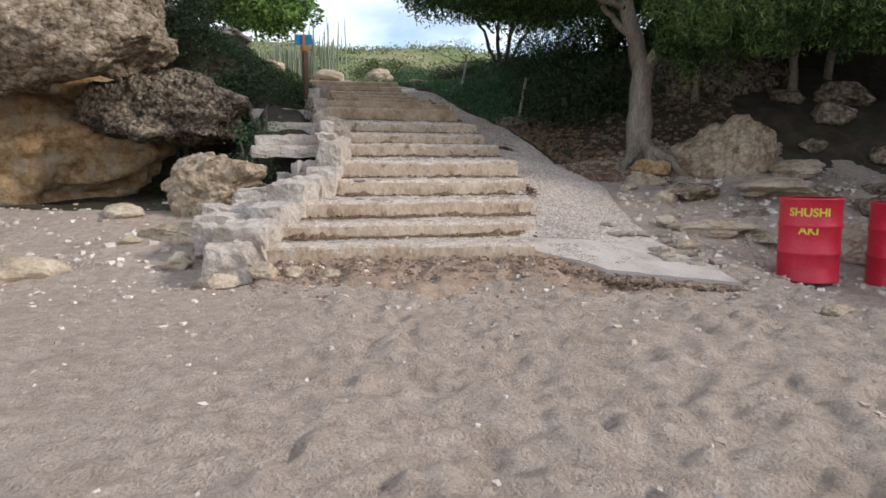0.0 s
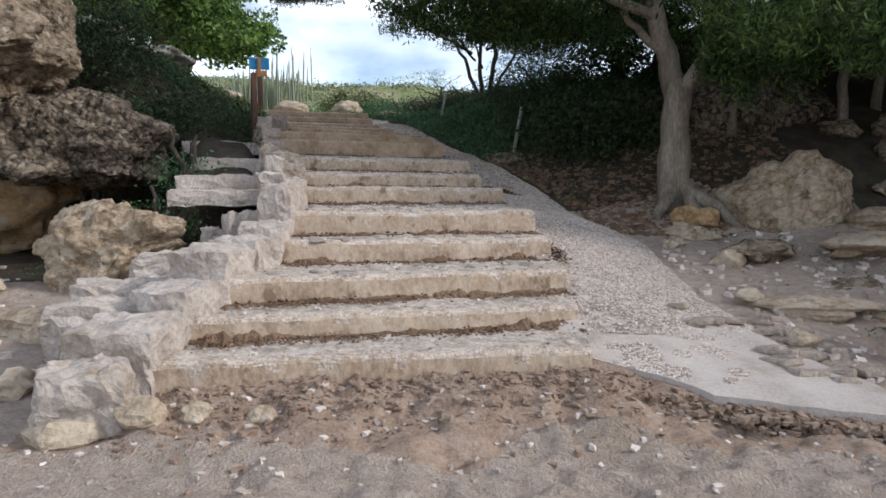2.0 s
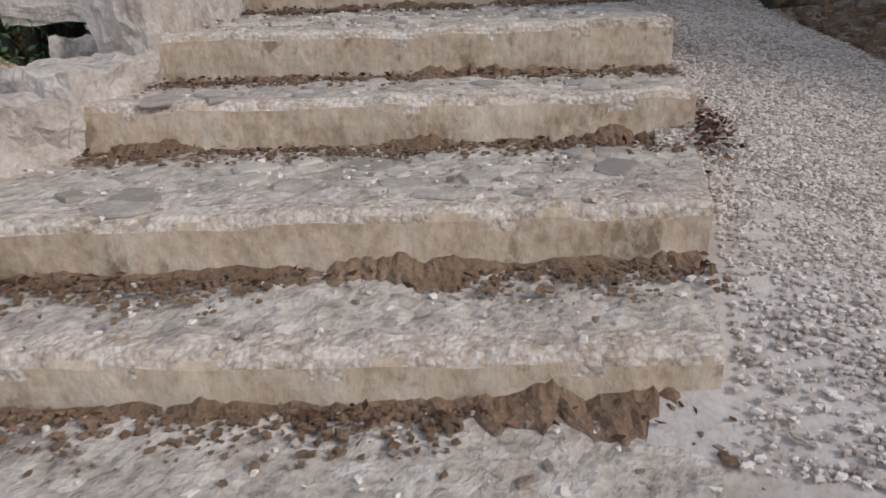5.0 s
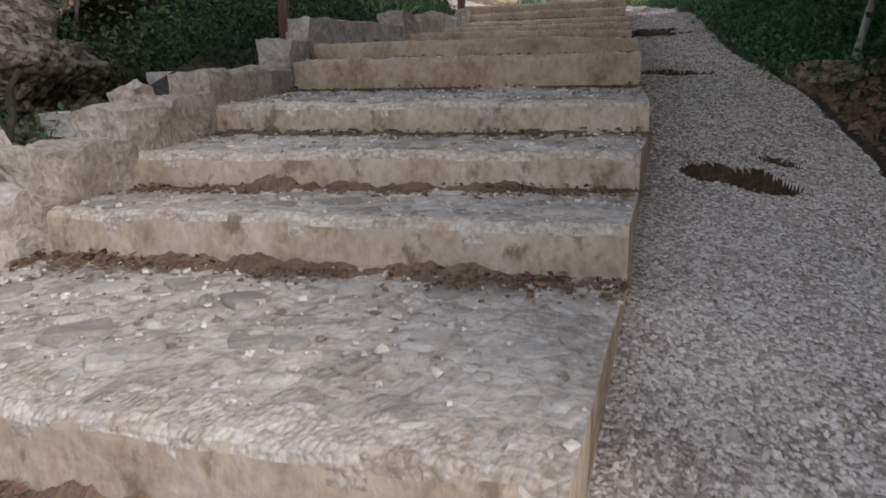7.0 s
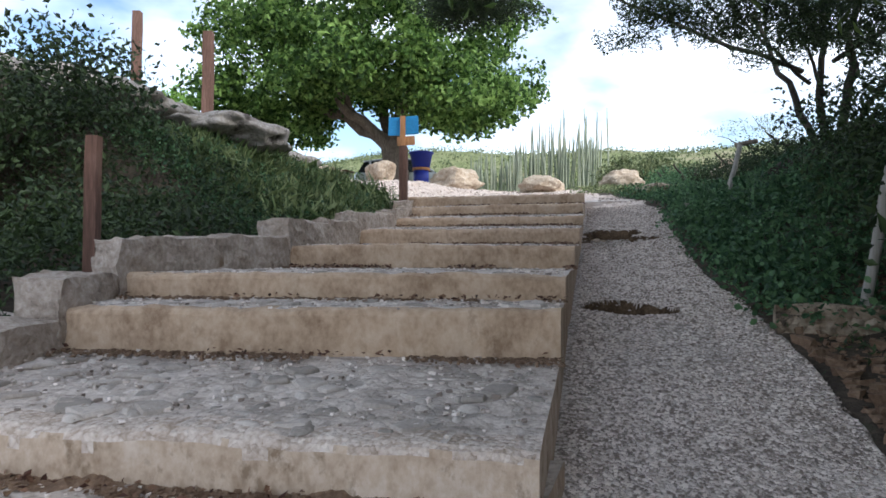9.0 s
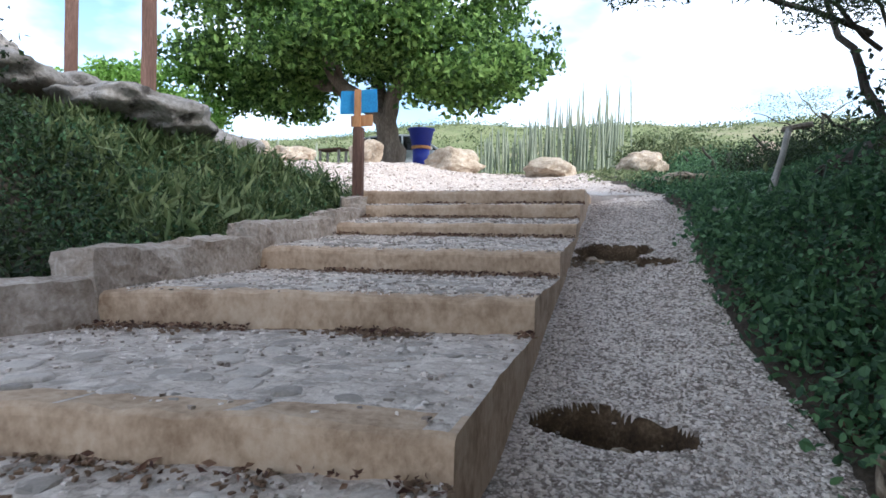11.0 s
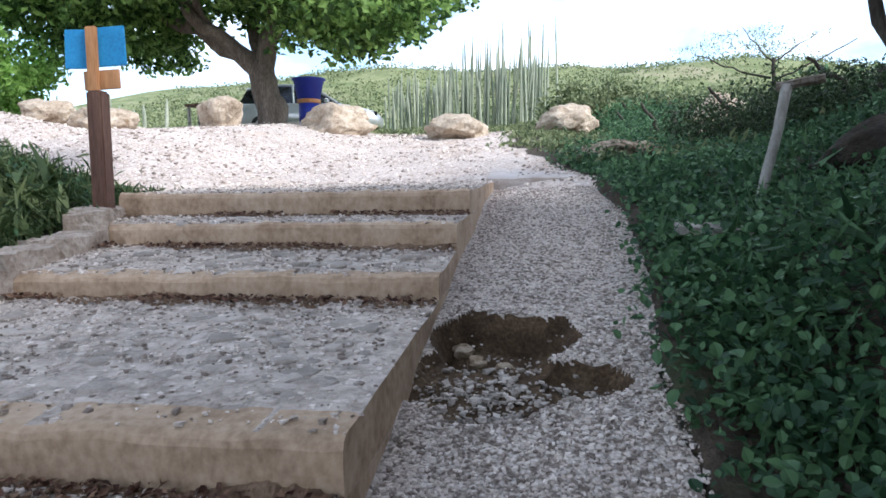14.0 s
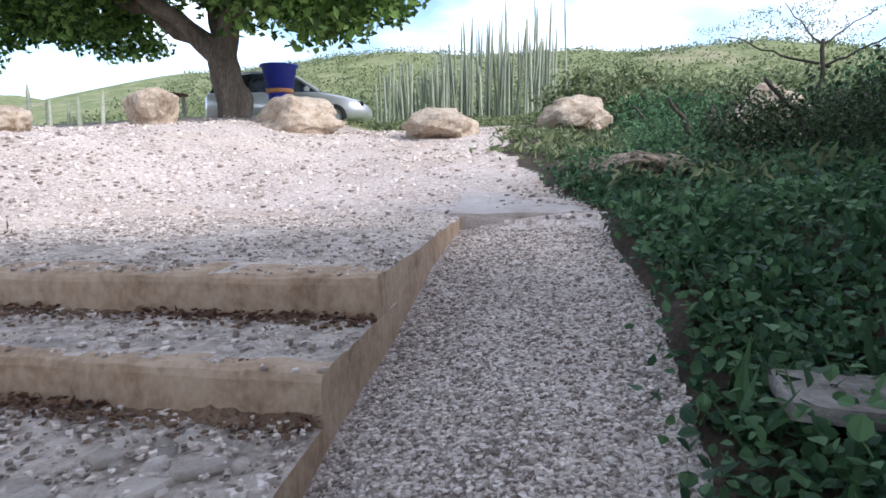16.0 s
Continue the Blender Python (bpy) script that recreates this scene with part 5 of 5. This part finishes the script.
# stones set in the treads
flags = [block_mesh((0.2, 0.15, 0.03), 200 + k, 3, 0.010, 0.5) for k in range(8)]
flag_me = []
M_COBBLE = material("grey_worn_cobble", (0.27, 0.238, 0.208), (0.43, 0.378, 0.333), (0.61, 0.545, 0.487), 9, 60, 0.9, 0.8, 0.01, island=0.4)
M_FLAG = material("blue_grey_stone", (0.27, 0.236, 0.205), (0.38, 0.33, 0.288), (0.53, 0.468, 0.415), 6, 50, 0.85, 0.4, 0.006, per_object=0.35)
for bm in flags:
    me = bpy.data.meshes.new("tread_stone")
    bm.to_mesh(me)
    bm.free()
    me.materials.append(M_FLAG)
    flag_me.append(me)
for i in range(2, 13):
    a, b, c2, d2 = S_LEFT[i], S_RIGHT[i], S_LEFT[i + 1], S_RIGHT[i + 1]
    depth = (c2 - a).length
    for k in range(int(12 + 16 * depth)):
        u, t = rs.uniform(0.05, 0.95), rs.uniform(0.12, 0.85)
        p = a.lerp(b, u).lerp(c2.lerp(d2, u), t)
        ob = new("tread_stone", flag_me[k % 8])
        ob.parent = stairs
        s_ = rs.uniform(0.35, 0.85)
        place(ob, pose(p.x, p.y, a.z + RISES[i] * t - 0.008, rs.normal() * 1.5, rs.normal() * 1.5, rs.uniform(0, 360)) @ Matrix.Diagonal((s_, s_, 1, 1)))


def cobbles(x, y, z, r, seed):
    """Low rounded stones, each a dome of two rings."""
    rs2 = np.random.RandomState(seed)
    n = len(x)
    t = np.arange(8) * math.pi / 4
    outer = np.stack([np.cos(t), np.sin(t), 0 * t - 0.25], 1)
    inner = np.stack([np.cos(t) * 0.62, np.sin(t) * 0.62, 0 * t + 0.10], 1)
    base_v = np.concatenate([outer, inner])
    v = base_v[None] * np.concatenate([rs2.uniform(0.75, 1.2, (n, 8, 1))] * 2, 1) * np.stack([r * rs2.uniform(1, 1.5, n), r * rs2.uniform(.6, 1, n), r * 0 + 0.05], 1)[:, None, :]
    v[:, 8:, 2] += rs2.normal(size=(n, 8)) * 0.0015
    a = rs2.uniform(0, 2 * math.pi, n)
    ca, sa = np.cos(a)[:, None], np.sin(a)[:, None]
    pts = np.stack([v[:, :, 0] * ca - v[:, :, 1] * sa + x[:, None], v[:, :, 0] * sa + v[:, :, 1] * ca + y[:, None], v[:, :, 2] + z[:, None]], 2).reshape(-1, 3)
    f = []
    for k in range(n):
        o = k * 16
        f += [(o + j, o + (j + 1) % 8, o + 8 + (j + 1) % 8, o + 8 + j) for j in range(8)] + [tuple(range(o + 8, o + 16))]
    return pts.tolist(), f


cx_, cy_, cz_ = [], [], []
for i in range(4, 14):
    a, b, c2, d2 = S_LEFT[i], S_RIGHT[i], S_LEFT[i + 1], S_RIGHT[i + 1]
    for k in range(int((b - a).length * (c2 - a).length * 60)):
        u, t = rs.uniform(0.02, 0.98), rs.uniform(0.08, 0.97)
        p = a.lerp(b, u).lerp(c2.lerp(d2, u), t)
        if grain(p.x, p.y, 0.45) > -0.05:
            cx_.append(p.x)
            cy_.append(p.y)
            cz_.append(a.z + RISES[i] * t - 0.003 + 0.004 * rs.rand())
cobble_stones = part("tread_cobbles", cobbles(np.array(cx_), np.array(cy_), np.array(cz_), 0.012 + 0.042 * rs.rand(len(cx_)) ** 1.5, 12), M_COBBLE, shade=True)
tagged(cobble_stones, "worn grey cobbles set in the mortar of the treads", "cobbles", kind="stuff")


# ---- loose gravel ----
def pebbles(name, label, x, y, z, r, seed, mat=None):
    rs2 = np.random.RandomState(seed)
    n = len(x)
    base_v = np.array([(i, j, k) for k in (-1, 1) for j in (-1, 1) for i in (-1, 1)], float) * 0.66
    v = (base_v[None] * rs2.uniform(0.6, 1.2, (n, 8, 1)) + rs2.normal(size=(n, 8, 3)) * 0.17) * np.stack([r * rs2.uniform(.8, 1.4, n), r * rs2.uniform(.65, 1.1, n), r * rs2.uniform(.4, .8, n)], 1)[:, None, :]
    a = rs2.uniform(0, 2 * math.pi, n)
    ca, sa = np.cos(a)[:, None], np.sin(a)[:, None]
    vx, vy = v[:, :, 0] * ca - v[:, :, 1] * sa, v[:, :, 0] * sa + v[:, :, 1] * ca
    pts = np.stack([vx + x[:, None], vy + y[:, None], v[:, :, 2] + z[:, None] + (r * 0.18)[:, None]], 2).reshape(-1, 3)
    quad = np.array([(4, 5, 7, 6), (0, 1, 5, 4), (1, 3, 7, 5), (3, 2, 6, 7), (2, 0, 4, 6)])
    f = (np.arange(n)[:, None, None] * 8 + quad[None]).reshape(-1, 4)
    ob = part(name, (pts.tolist(), f.tolist()), mat or M_PEBBLE_DARK)
    return tagged(ob, label, "gravel", kind="stuff")


rs = np.random.RandomState(77)
n = 84000
y = 7.0 + 14.1 * rs.rand(n) ** 1.3
u = rs.rand(n)
x = stair_right(y) + 0.04 + u * (ramp_right(y) - stair_right(y) - 0.08)
keep = (rs.rand(n) < (0.35 + 0.65 * smooth(y + 1.0 * grain(x, y, 0.5), 7.1, 7.9)) * (0.85 + 0.6 * grain(x, y, 0.6))) & (~bare(x, y) | (rs.rand(n) < 0.25))
keep &= (hole_depth(x, y) < 0.01) | (rs.rand(n) < 0.12)
x, y = x[keep], y[keep]
z = ramp_surface(x, y) - hole_depth(x, y) + 0.03 * grain(x, y, 0.5) + 0.012 * grain(x, y, 0.12)
r_ = rs.uniform(0.004, 0.0125, len(x))
# lower pebbles are pinker, and paler to carry the stronger light there
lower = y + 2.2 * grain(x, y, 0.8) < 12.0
pebbles("ramp_gravel", "loose pale and grey gravel covering the ramp", x[~lower], y[~lower], z[~lower], r_[~lower], 1)
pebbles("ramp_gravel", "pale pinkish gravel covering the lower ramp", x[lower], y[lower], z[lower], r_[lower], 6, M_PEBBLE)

xs_, ys_, zs_ = [], [], []
for i in range(15):
    a, b = S_LEFT[i], S_RIGHT[i]
    c2, d2 = (S_LEFT[i + 1], S_RIGHT[i + 1]) if i < 14 else (Vector((-4.45, 20.5, 3.5)), Vector((-1.83, 21.07, 3.5)))
    area = (b - a).length * (c2 - a).length
    n = int(area * (900 if i >= 10 else 240 if i >= 4 else 130))
    u, t = rs.rand(n), rs.rand(n) ** (0.7 if i < 14 else 1)
    p = [a.lerp(b, uu).lerp(c2.lerp(d2, uu), tt) for uu, tt in zip(u, t * 0.98 + 0.01)]
    xs_ += [q.x for q in p]
    ys_ += [q.y for q in p]
    zs_ += [a.z + RISES[i] * tt for tt in t]
pebbles("stair_gravel", "loose pale gravel scattered over the treads", np.array(xs_), np.array(ys_), np.array(zs_), 0.004 + 0.012 * rs.rand(len(xs_)) ** 2, 2)

n = 26000
x, y = rs.uniform(-9.5, -0.8, n), 19.6 + 8.5 * rs.rand(n) ** 1.3
keep = (rs.rand(n) < 0.55 + 0.9 * grain(x, y, 1.1)) & (x < ramp_right(y) - 0.05) & (x > stair_left(y) - 5) & ((y > 21) | (x < stair_left(y) - 0.3))
x, y = x[keep], y[keep]
pebbles("lot_gravel", "pale gravel covering the lot above the stairs", x, y, ground_z(x, y), 0.006 + 0.026 * rs.rand(len(x)) ** 3, 3, M_PEBBLE_DARK)

n = 9000
x, y = rs.uniform(-6, 7, n), rs.uniform(2.2, 10.5, n)
near = np.exp(-((y - 6.1) / 0.8) ** 2)
keep = (rs.rand(n) < 0.10 + 0.65 * near + (0.12 + 0.28 * (x > 0)) * (y > 6.6) * (y < 9.6 + grain(x, y, 1.0))) & ((y < 6.3) | (x < stair_left(y) - 0.5) | (x > ramp_right(y) + 0.05))
x, y = x[keep], y[keep]
pebbles("beach_gravel", "scattered pale stones and chips on the sand", x, y, ground_z(x, y), rs.uniform(0.006, 0.030, len(x)) * (1 + 0.8 * (y > 6.5)), 4, M_PEBBLE)

# broken earth and rubble along the ramp's foot and the gap beside the first step
m = 1500
k_ = np.where(rs.rand(m) < 0.5, rs.randint(0, nu, m), rs.randint(0, 118, m) * nu)
fx = vv[k_, 0] - np.where(k_ >= nu, np.abs(rs.normal(size=m)) * 0.10, 0) + rs.normal(size=m) * 0.02
fy = vv[k_, 1] - np.abs(rs.normal(size=m)) * 0.13 + 0.03
pebbles("foot_clods", "brown earth clods and chips along the foot of the ramp", fx, fy, vv[k_, 2] - 0.05 - 0.1 * rs.rand(m) ** 2, rs.uniform(0.012, 0.05, m) * rs.uniform(0.5, 1.0, m), 8, M_BROWN)
m = 2200
fx, fy = rs.uniform(-1.75, 1.3, m), 6.42 - np.abs(rs.normal(size=m)) * 0.28
fy = fy + 0.11 * (fx + 0.39)
pebbles("heap_clods", "brown earth clods heaped along the first step", fx, fy, ground_z(fx, fy), 0.006 + 0.028 * rs.rand(m) ** 3, 10, M_BROWN)
m = 420
fx, fy = -0.45 + rs.normal(size=m) * 0.17, 17.08 + rs.normal(size=m) * 0.12
pebbles("hole_rubble", "grey broken rubble spilling from a hole in the ramp", fx, fy, ramp_surface(fx, fy) - hole_depth(fx, fy) + 0.01, 0.006 + 0.014 * rs.rand(m) ** 2, 9, M_COBBLE)
m = 5200
fy = rs.uniform(10.2, 15.0, m)
fx = ramp_right(fy) + 0.05 + 3.2 * rs.rand(m) ** 1.3
pebbles("bank_rubble", "brown earth clods and stones on the bare bank beside the ramp", fx, fy, ground_z(fx, fy), 0.01 + 0.06 * rs.rand(m) ** 4, 13, M_DIRT)
# clods of earth along the risers
xs_, ys_, zs_ = [], [], []
for i in range(1, 15):
    a, b = S_LEFT[i], S_RIGHT[i]
    back = Vector((-(b - a).y, (b - a).x, 0)).normalized()
    for k in range(1100 if i < 9 else 500):
        u = rs.rand()
        p = a.lerp(b, u) - back * abs(rs.normal()) * 0.10
        if noise.noise(Vector((u * 4, i * 2.0, 7))) > -0.15:
            xs_.append(p.x)
            ys_.append(p.y)
            zs_.append(STEPS[i - 1][2] + RISES[i - 1])
pebbles("riser_clods", "brown earth clods and leaf litter along the risers", np.array(xs_), np.array(ys_), np.array(zs_), 0.004 + 0.013 * rs.rand(len(xs_)) ** 1.5, 5, M_DIRT)

# dry leaves along the risers and in one corner of the ramp
pts = []
for i in range(1, 15):
    a, b = S_LEFT[i], S_RIGHT[i]
    back = Vector((-(b - a).y, (b - a).x, 0)).normalized()
    for k in range(420 if i > 9 else 120):
        u = rs.rand()
        if noise.noise(Vector((u * 3, i * 4.0, 3))) > -0.1:
            p = a.lerp(b, u) - back * (0.01 + abs(rs.normal()) * 0.06)
            pts.append((p.x, p.y, STEPS[i - 1][2] + RISES[i - 1] + 0.008 + 0.02 * rs.rand()))
for k in range(160):
    lx, ly = 1.09 + rs.normal() * 0.04, 8.42 + rs.normal() * 0.10
    pts.append((lx, ly, float(ramp_surface(lx, ly)) + 0.012 + 0.025 * rs.rand()))
litter = part("leaf_litter", leaves(np.array(pts), 0.035, 91, 0.0, 0.5, 0.7), M_LITTER)
tagged(litter, "dry reddish-brown leaf litter caught along the risers", "leaves", kind="stuff")

# stones lying in the ramp's holes
for k, (hx, hy) in enumerate([(-0.74, 17.50), (-0.64, 17.40), (-0.50, 17.36), (-0.16, 17.14), (0.30, 14.47), (1.0, 11.74)]):
    rock("hole_stone", (hx, hy, float(ramp_surface(hx, hy)) - 0.09), (0.055, 0.045, 0.035), 300 + k, M_ROCK_TAN, "tan stone lying in a hole of the ramp", "stone", 3, 0.3, group="stones in the holes")

# ---- sign ----
M_BLUE = material("blue_board_paint", (0.02, 0.16, 0.36), (0.03, 0.24, 0.50), (0.06, 0.32, 0.60), 4, 50, 0.6, 0.2, 0.003)
M_ORANGE = material("orange_wood", (0.32, 0.15, 0.06), (0.47, 0.24, 0.11), (0.58, 0.34, 0.18), 5, 60, 0.8, 0.5, 0.005, stretch=(1, 1, 0.15))
sign = thing("signpost", (-3.62, 18.06, 3.44), "wooden signpost with blue boards seen from behind at the stair head", "signpost", turn=16)
box("post", (0.11, 0.11, 1.05), M_POST, sign, sign.matrix_basis @ pose(0, 0, 0.22), 0.012)
box("plank", (0.075, 0.035, 0.52), M_ORANGE, sign, sign.matrix_basis @ pose(-0.01, -0.02, 0.91), 0.006, "orange-brown plank")
box("board", (0.205, 0.02, 0.26), M_BLUE, sign, sign.matrix_basis @ pose(-0.125, 0.012, 1.03, 0, 2, 0), 0.004, "blue painted board")
box("board", (0.205, 0.02, 0.26), M_BLUE, sign, sign.matrix_basis @ pose(0.108, 0.012, 1.04, 0, -2, 0), 0.004, "blue painted board")
box("lower_board", (0.26, 0.02, 0.13), M_ORANGE, sign, sign.matrix_basis @ pose(0.03, 0.014, 0.82, 0, -2, 0), 0.004, "orange-brown board")

# ---- bin, table ----
M_BIN = material("blue_plastic", (0.012, 0.02, 0.22), (0.018, 0.035, 0.32), (0.03, 0.055, 0.40), 3, 40, 0.45, 0.1, 0.003, spec=0.5)
tub = thing("waste_bin", (-9.15, 28.6, gz(-9.15, 28.6)), "blue plastic tub bin with orange collar on the lot", "bin")
part("foot_drum", lathe([(0.001, 0.0), (0.24, 0.0), (0.25, 0.45), (0.001, 0.46)], 28), M_BIN, tub, shade=True)
part("collar", lathe([(0.25, 0.44), (0.285, 0.45), (0.285, 0.53), (0.25, 0.54)], 28), M_ORANGE, tub, "orange collar", shade=True)
part("tub", lathe([(0.001, 0.54), (0.27, 0.54), (0.36, 0.98), (0.40, 0.99), (0.40, 1.03), (0.33, 1.03), (0.27, 0.6), (0.001, 0.58)], 28), M_BIN, tub, "blue tub", shade=True)
tbl = thing("low_table", (-12.2, 28.4, gz(-12.2, 28.4)), "small brown wooden table under the tree", "table")
box("tabletop", (0.9, 0.5, 0.06), M_POST, tbl, tbl.matrix_basis @ pose(0, 0, 0.52))
for sx in (-0.36, 0.36):
    for sy in (-0.18, 0.18):
        box("leg", (0.07, 0.07, 0.56), M_GREYPOST, tbl, tbl.matrix_basis @ pose(sx, sy, 0.22))

# ---- car ----
M_SILVER = material("silver_car_paint", (0.50, 0.52, 0.54), (0.58, 0.60, 0.62), (0.62, 0.64, 0.66), 1, 20, 0.3, 0, 0, metal=0.5, spec=0.5)
M_CARGLASS = material("dark_car_glass", (0.012, 0.014, 0.016), (0.018, 0.02, 0.024), (0.03, 0.033, 0.037), 1, 10, 0.08, 0, 0, spec=0.7)
M_TYRE = material("tyre_rubber", (0.012, 0.012, 0.012), (0.02, 0.02, 0.02), (0.035, 0.035, 0.035), 6, 60, 0.85, 0.3, 0.003)
M_RIM = material("alloy_rim", (0.40, 0.41, 0.42), (0.5, 0.51, 0.52), (0.58, 0.59, 0.6), 4, 40, 0.35, 0, 0, metal=0.8)


def loft(stations, ring):
    """Closed rings of points along the length, joined into one skin."""
    v, f = [], []
    for st in stations:
        v += ring(st)
    n = len(v) // len(stations)
    for k in range(len(stations) - 1):
        for j in range(n):
            f.append((k * n + j, k * n + (j + 1) % n, (k + 1) * n + (j + 1) % n, (k + 1) * n + j))
    f += [tuple(reversed(range(n))), tuple(range((len(stations) - 1) * n, len(stations) * n))]
    return v, f


car = thing("parked_car", (-11.4, 32.0, gz(-11.4, 32.0)), "silver hatchback car parked beyond the tree", "car", turn=23)


def body_ring(st):
    x, w, lo, belt = st
    return [(x, -w, lo), (x, -w - 0.02, (lo + belt) / 2), (x, -w, belt - 0.06), (x, -w + 0.10, belt), (x, w - 0.10, belt), (x, w, belt - 0.06), (x, w + 0.02, (lo + belt) / 2), (x, w, lo)]


def cabin_ring(st):
    x, w, lo, top = st
    return [(x, -w, lo), (x, -w + 0.16, top - 0.05), (x, -w + 0.26, top), (x, w - 0.26, top), (x, w - 0.16, top - 0.05), (x, w, lo)]


part("body", loft([(-2.1, 0.70, 0.42, 0.92), (-2.0, 0.82, 0.30, 1.0), (-1.2, 0.86, 0.26, 1.0), (0, 0.87, 0.25, 0.99), (0.9, 0.86, 0.26, 0.97), (1.5, 0.83, 0.28, 0.86), (1.95, 0.74, 0.32, 0.74), (2.1, 0.6, 0.40, 0.62)], body_ring), M_SILVER, car, shade=True)
part("glasshouse", loft([(-1.98, 0.76, 0.95, 1.05), (-1.75, 0.79, 0.95, 1.42), (-0.9, 0.81, 0.95, 1.52), (0.05, 0.81, 0.95, 1.50), (0.95, 0.79, 0.95, 1.0)], cabin_ring), M_CARGLASS, car, "dark glass", shade=False)
part("roof", loft([(-1.80, 0.55, 1.42, 1.45), (-0.9, 0.58, 1.50, 1.56), (0.0, 0.58, 1.49, 1.54), (0.25, 0.55, 1.42, 1.44)], lambda st: [(st[0], -st[1], st[2]), (st[0], -st[1] + .05, st[3]), (st[0], st[1] - .05, st[3]), (st[0], st[1], st[2])]), M_SILVER, car, shade=True)
for yside in (-0.79, 0.79):
    for xa, xb in (((0.9, yside, 0.98), (0.1, yside * 0.80, 1.49)), ((-0.35, yside * 1.02, 0.97), (-0.40, yside * 0.80, 1.50)), ((-1.35, yside * 1.02, 0.97), (-1.55, yside * 0.80, 1.45))):
        part("pillar", tube([Vector(xa), Vector(xa).lerp(Vector(xb), 0.5) + Vector((0, yside * 0.04, 0)), Vector(xb)], [0.035] * 3, 6), M_SILVER, car)
    part("mirror", lathe([(0.001, -0.06), (0.07, -0.05), (0.08, 0.03), (0.001, 0.07)], 10), M_SILVER, car).matrix_basis = pose(0.62, yside * 1.17, 1.03)
    part("headlight", block_mesh((0.28, 0.10, 0.12), 7, 2, 0.0, 0.4), M_CARGLASS, car, "clear headlight").matrix_basis = pose(1.90, yside * 0.86, 0.66)
    for xw in (-1.28, 1.30):
        arch = part("wheel", lathe([(0.20, -0.1), (0.30, -0.1), (0.325, -0.07), (0.325, 0.07), (0.30, 0.1), (0.20, 0.1)], 26), M_TYRE, car, "black tyre", shade=True)
        arch.matrix_basis = pose(xw, yside, 0.325, 90, 0, 0)
        rim_bm = lathe([(0.001, -0.08), (0.06, -0.09), (0.19, -0.06), (0.205, -0.1), (0.205, 0.1), (0.19, 0.06), (0.06, 0.09), (0.001, 0.08)], 20)
        part("rim", rim_bm, M_RIM, arch, "alloy rim", shade=True)
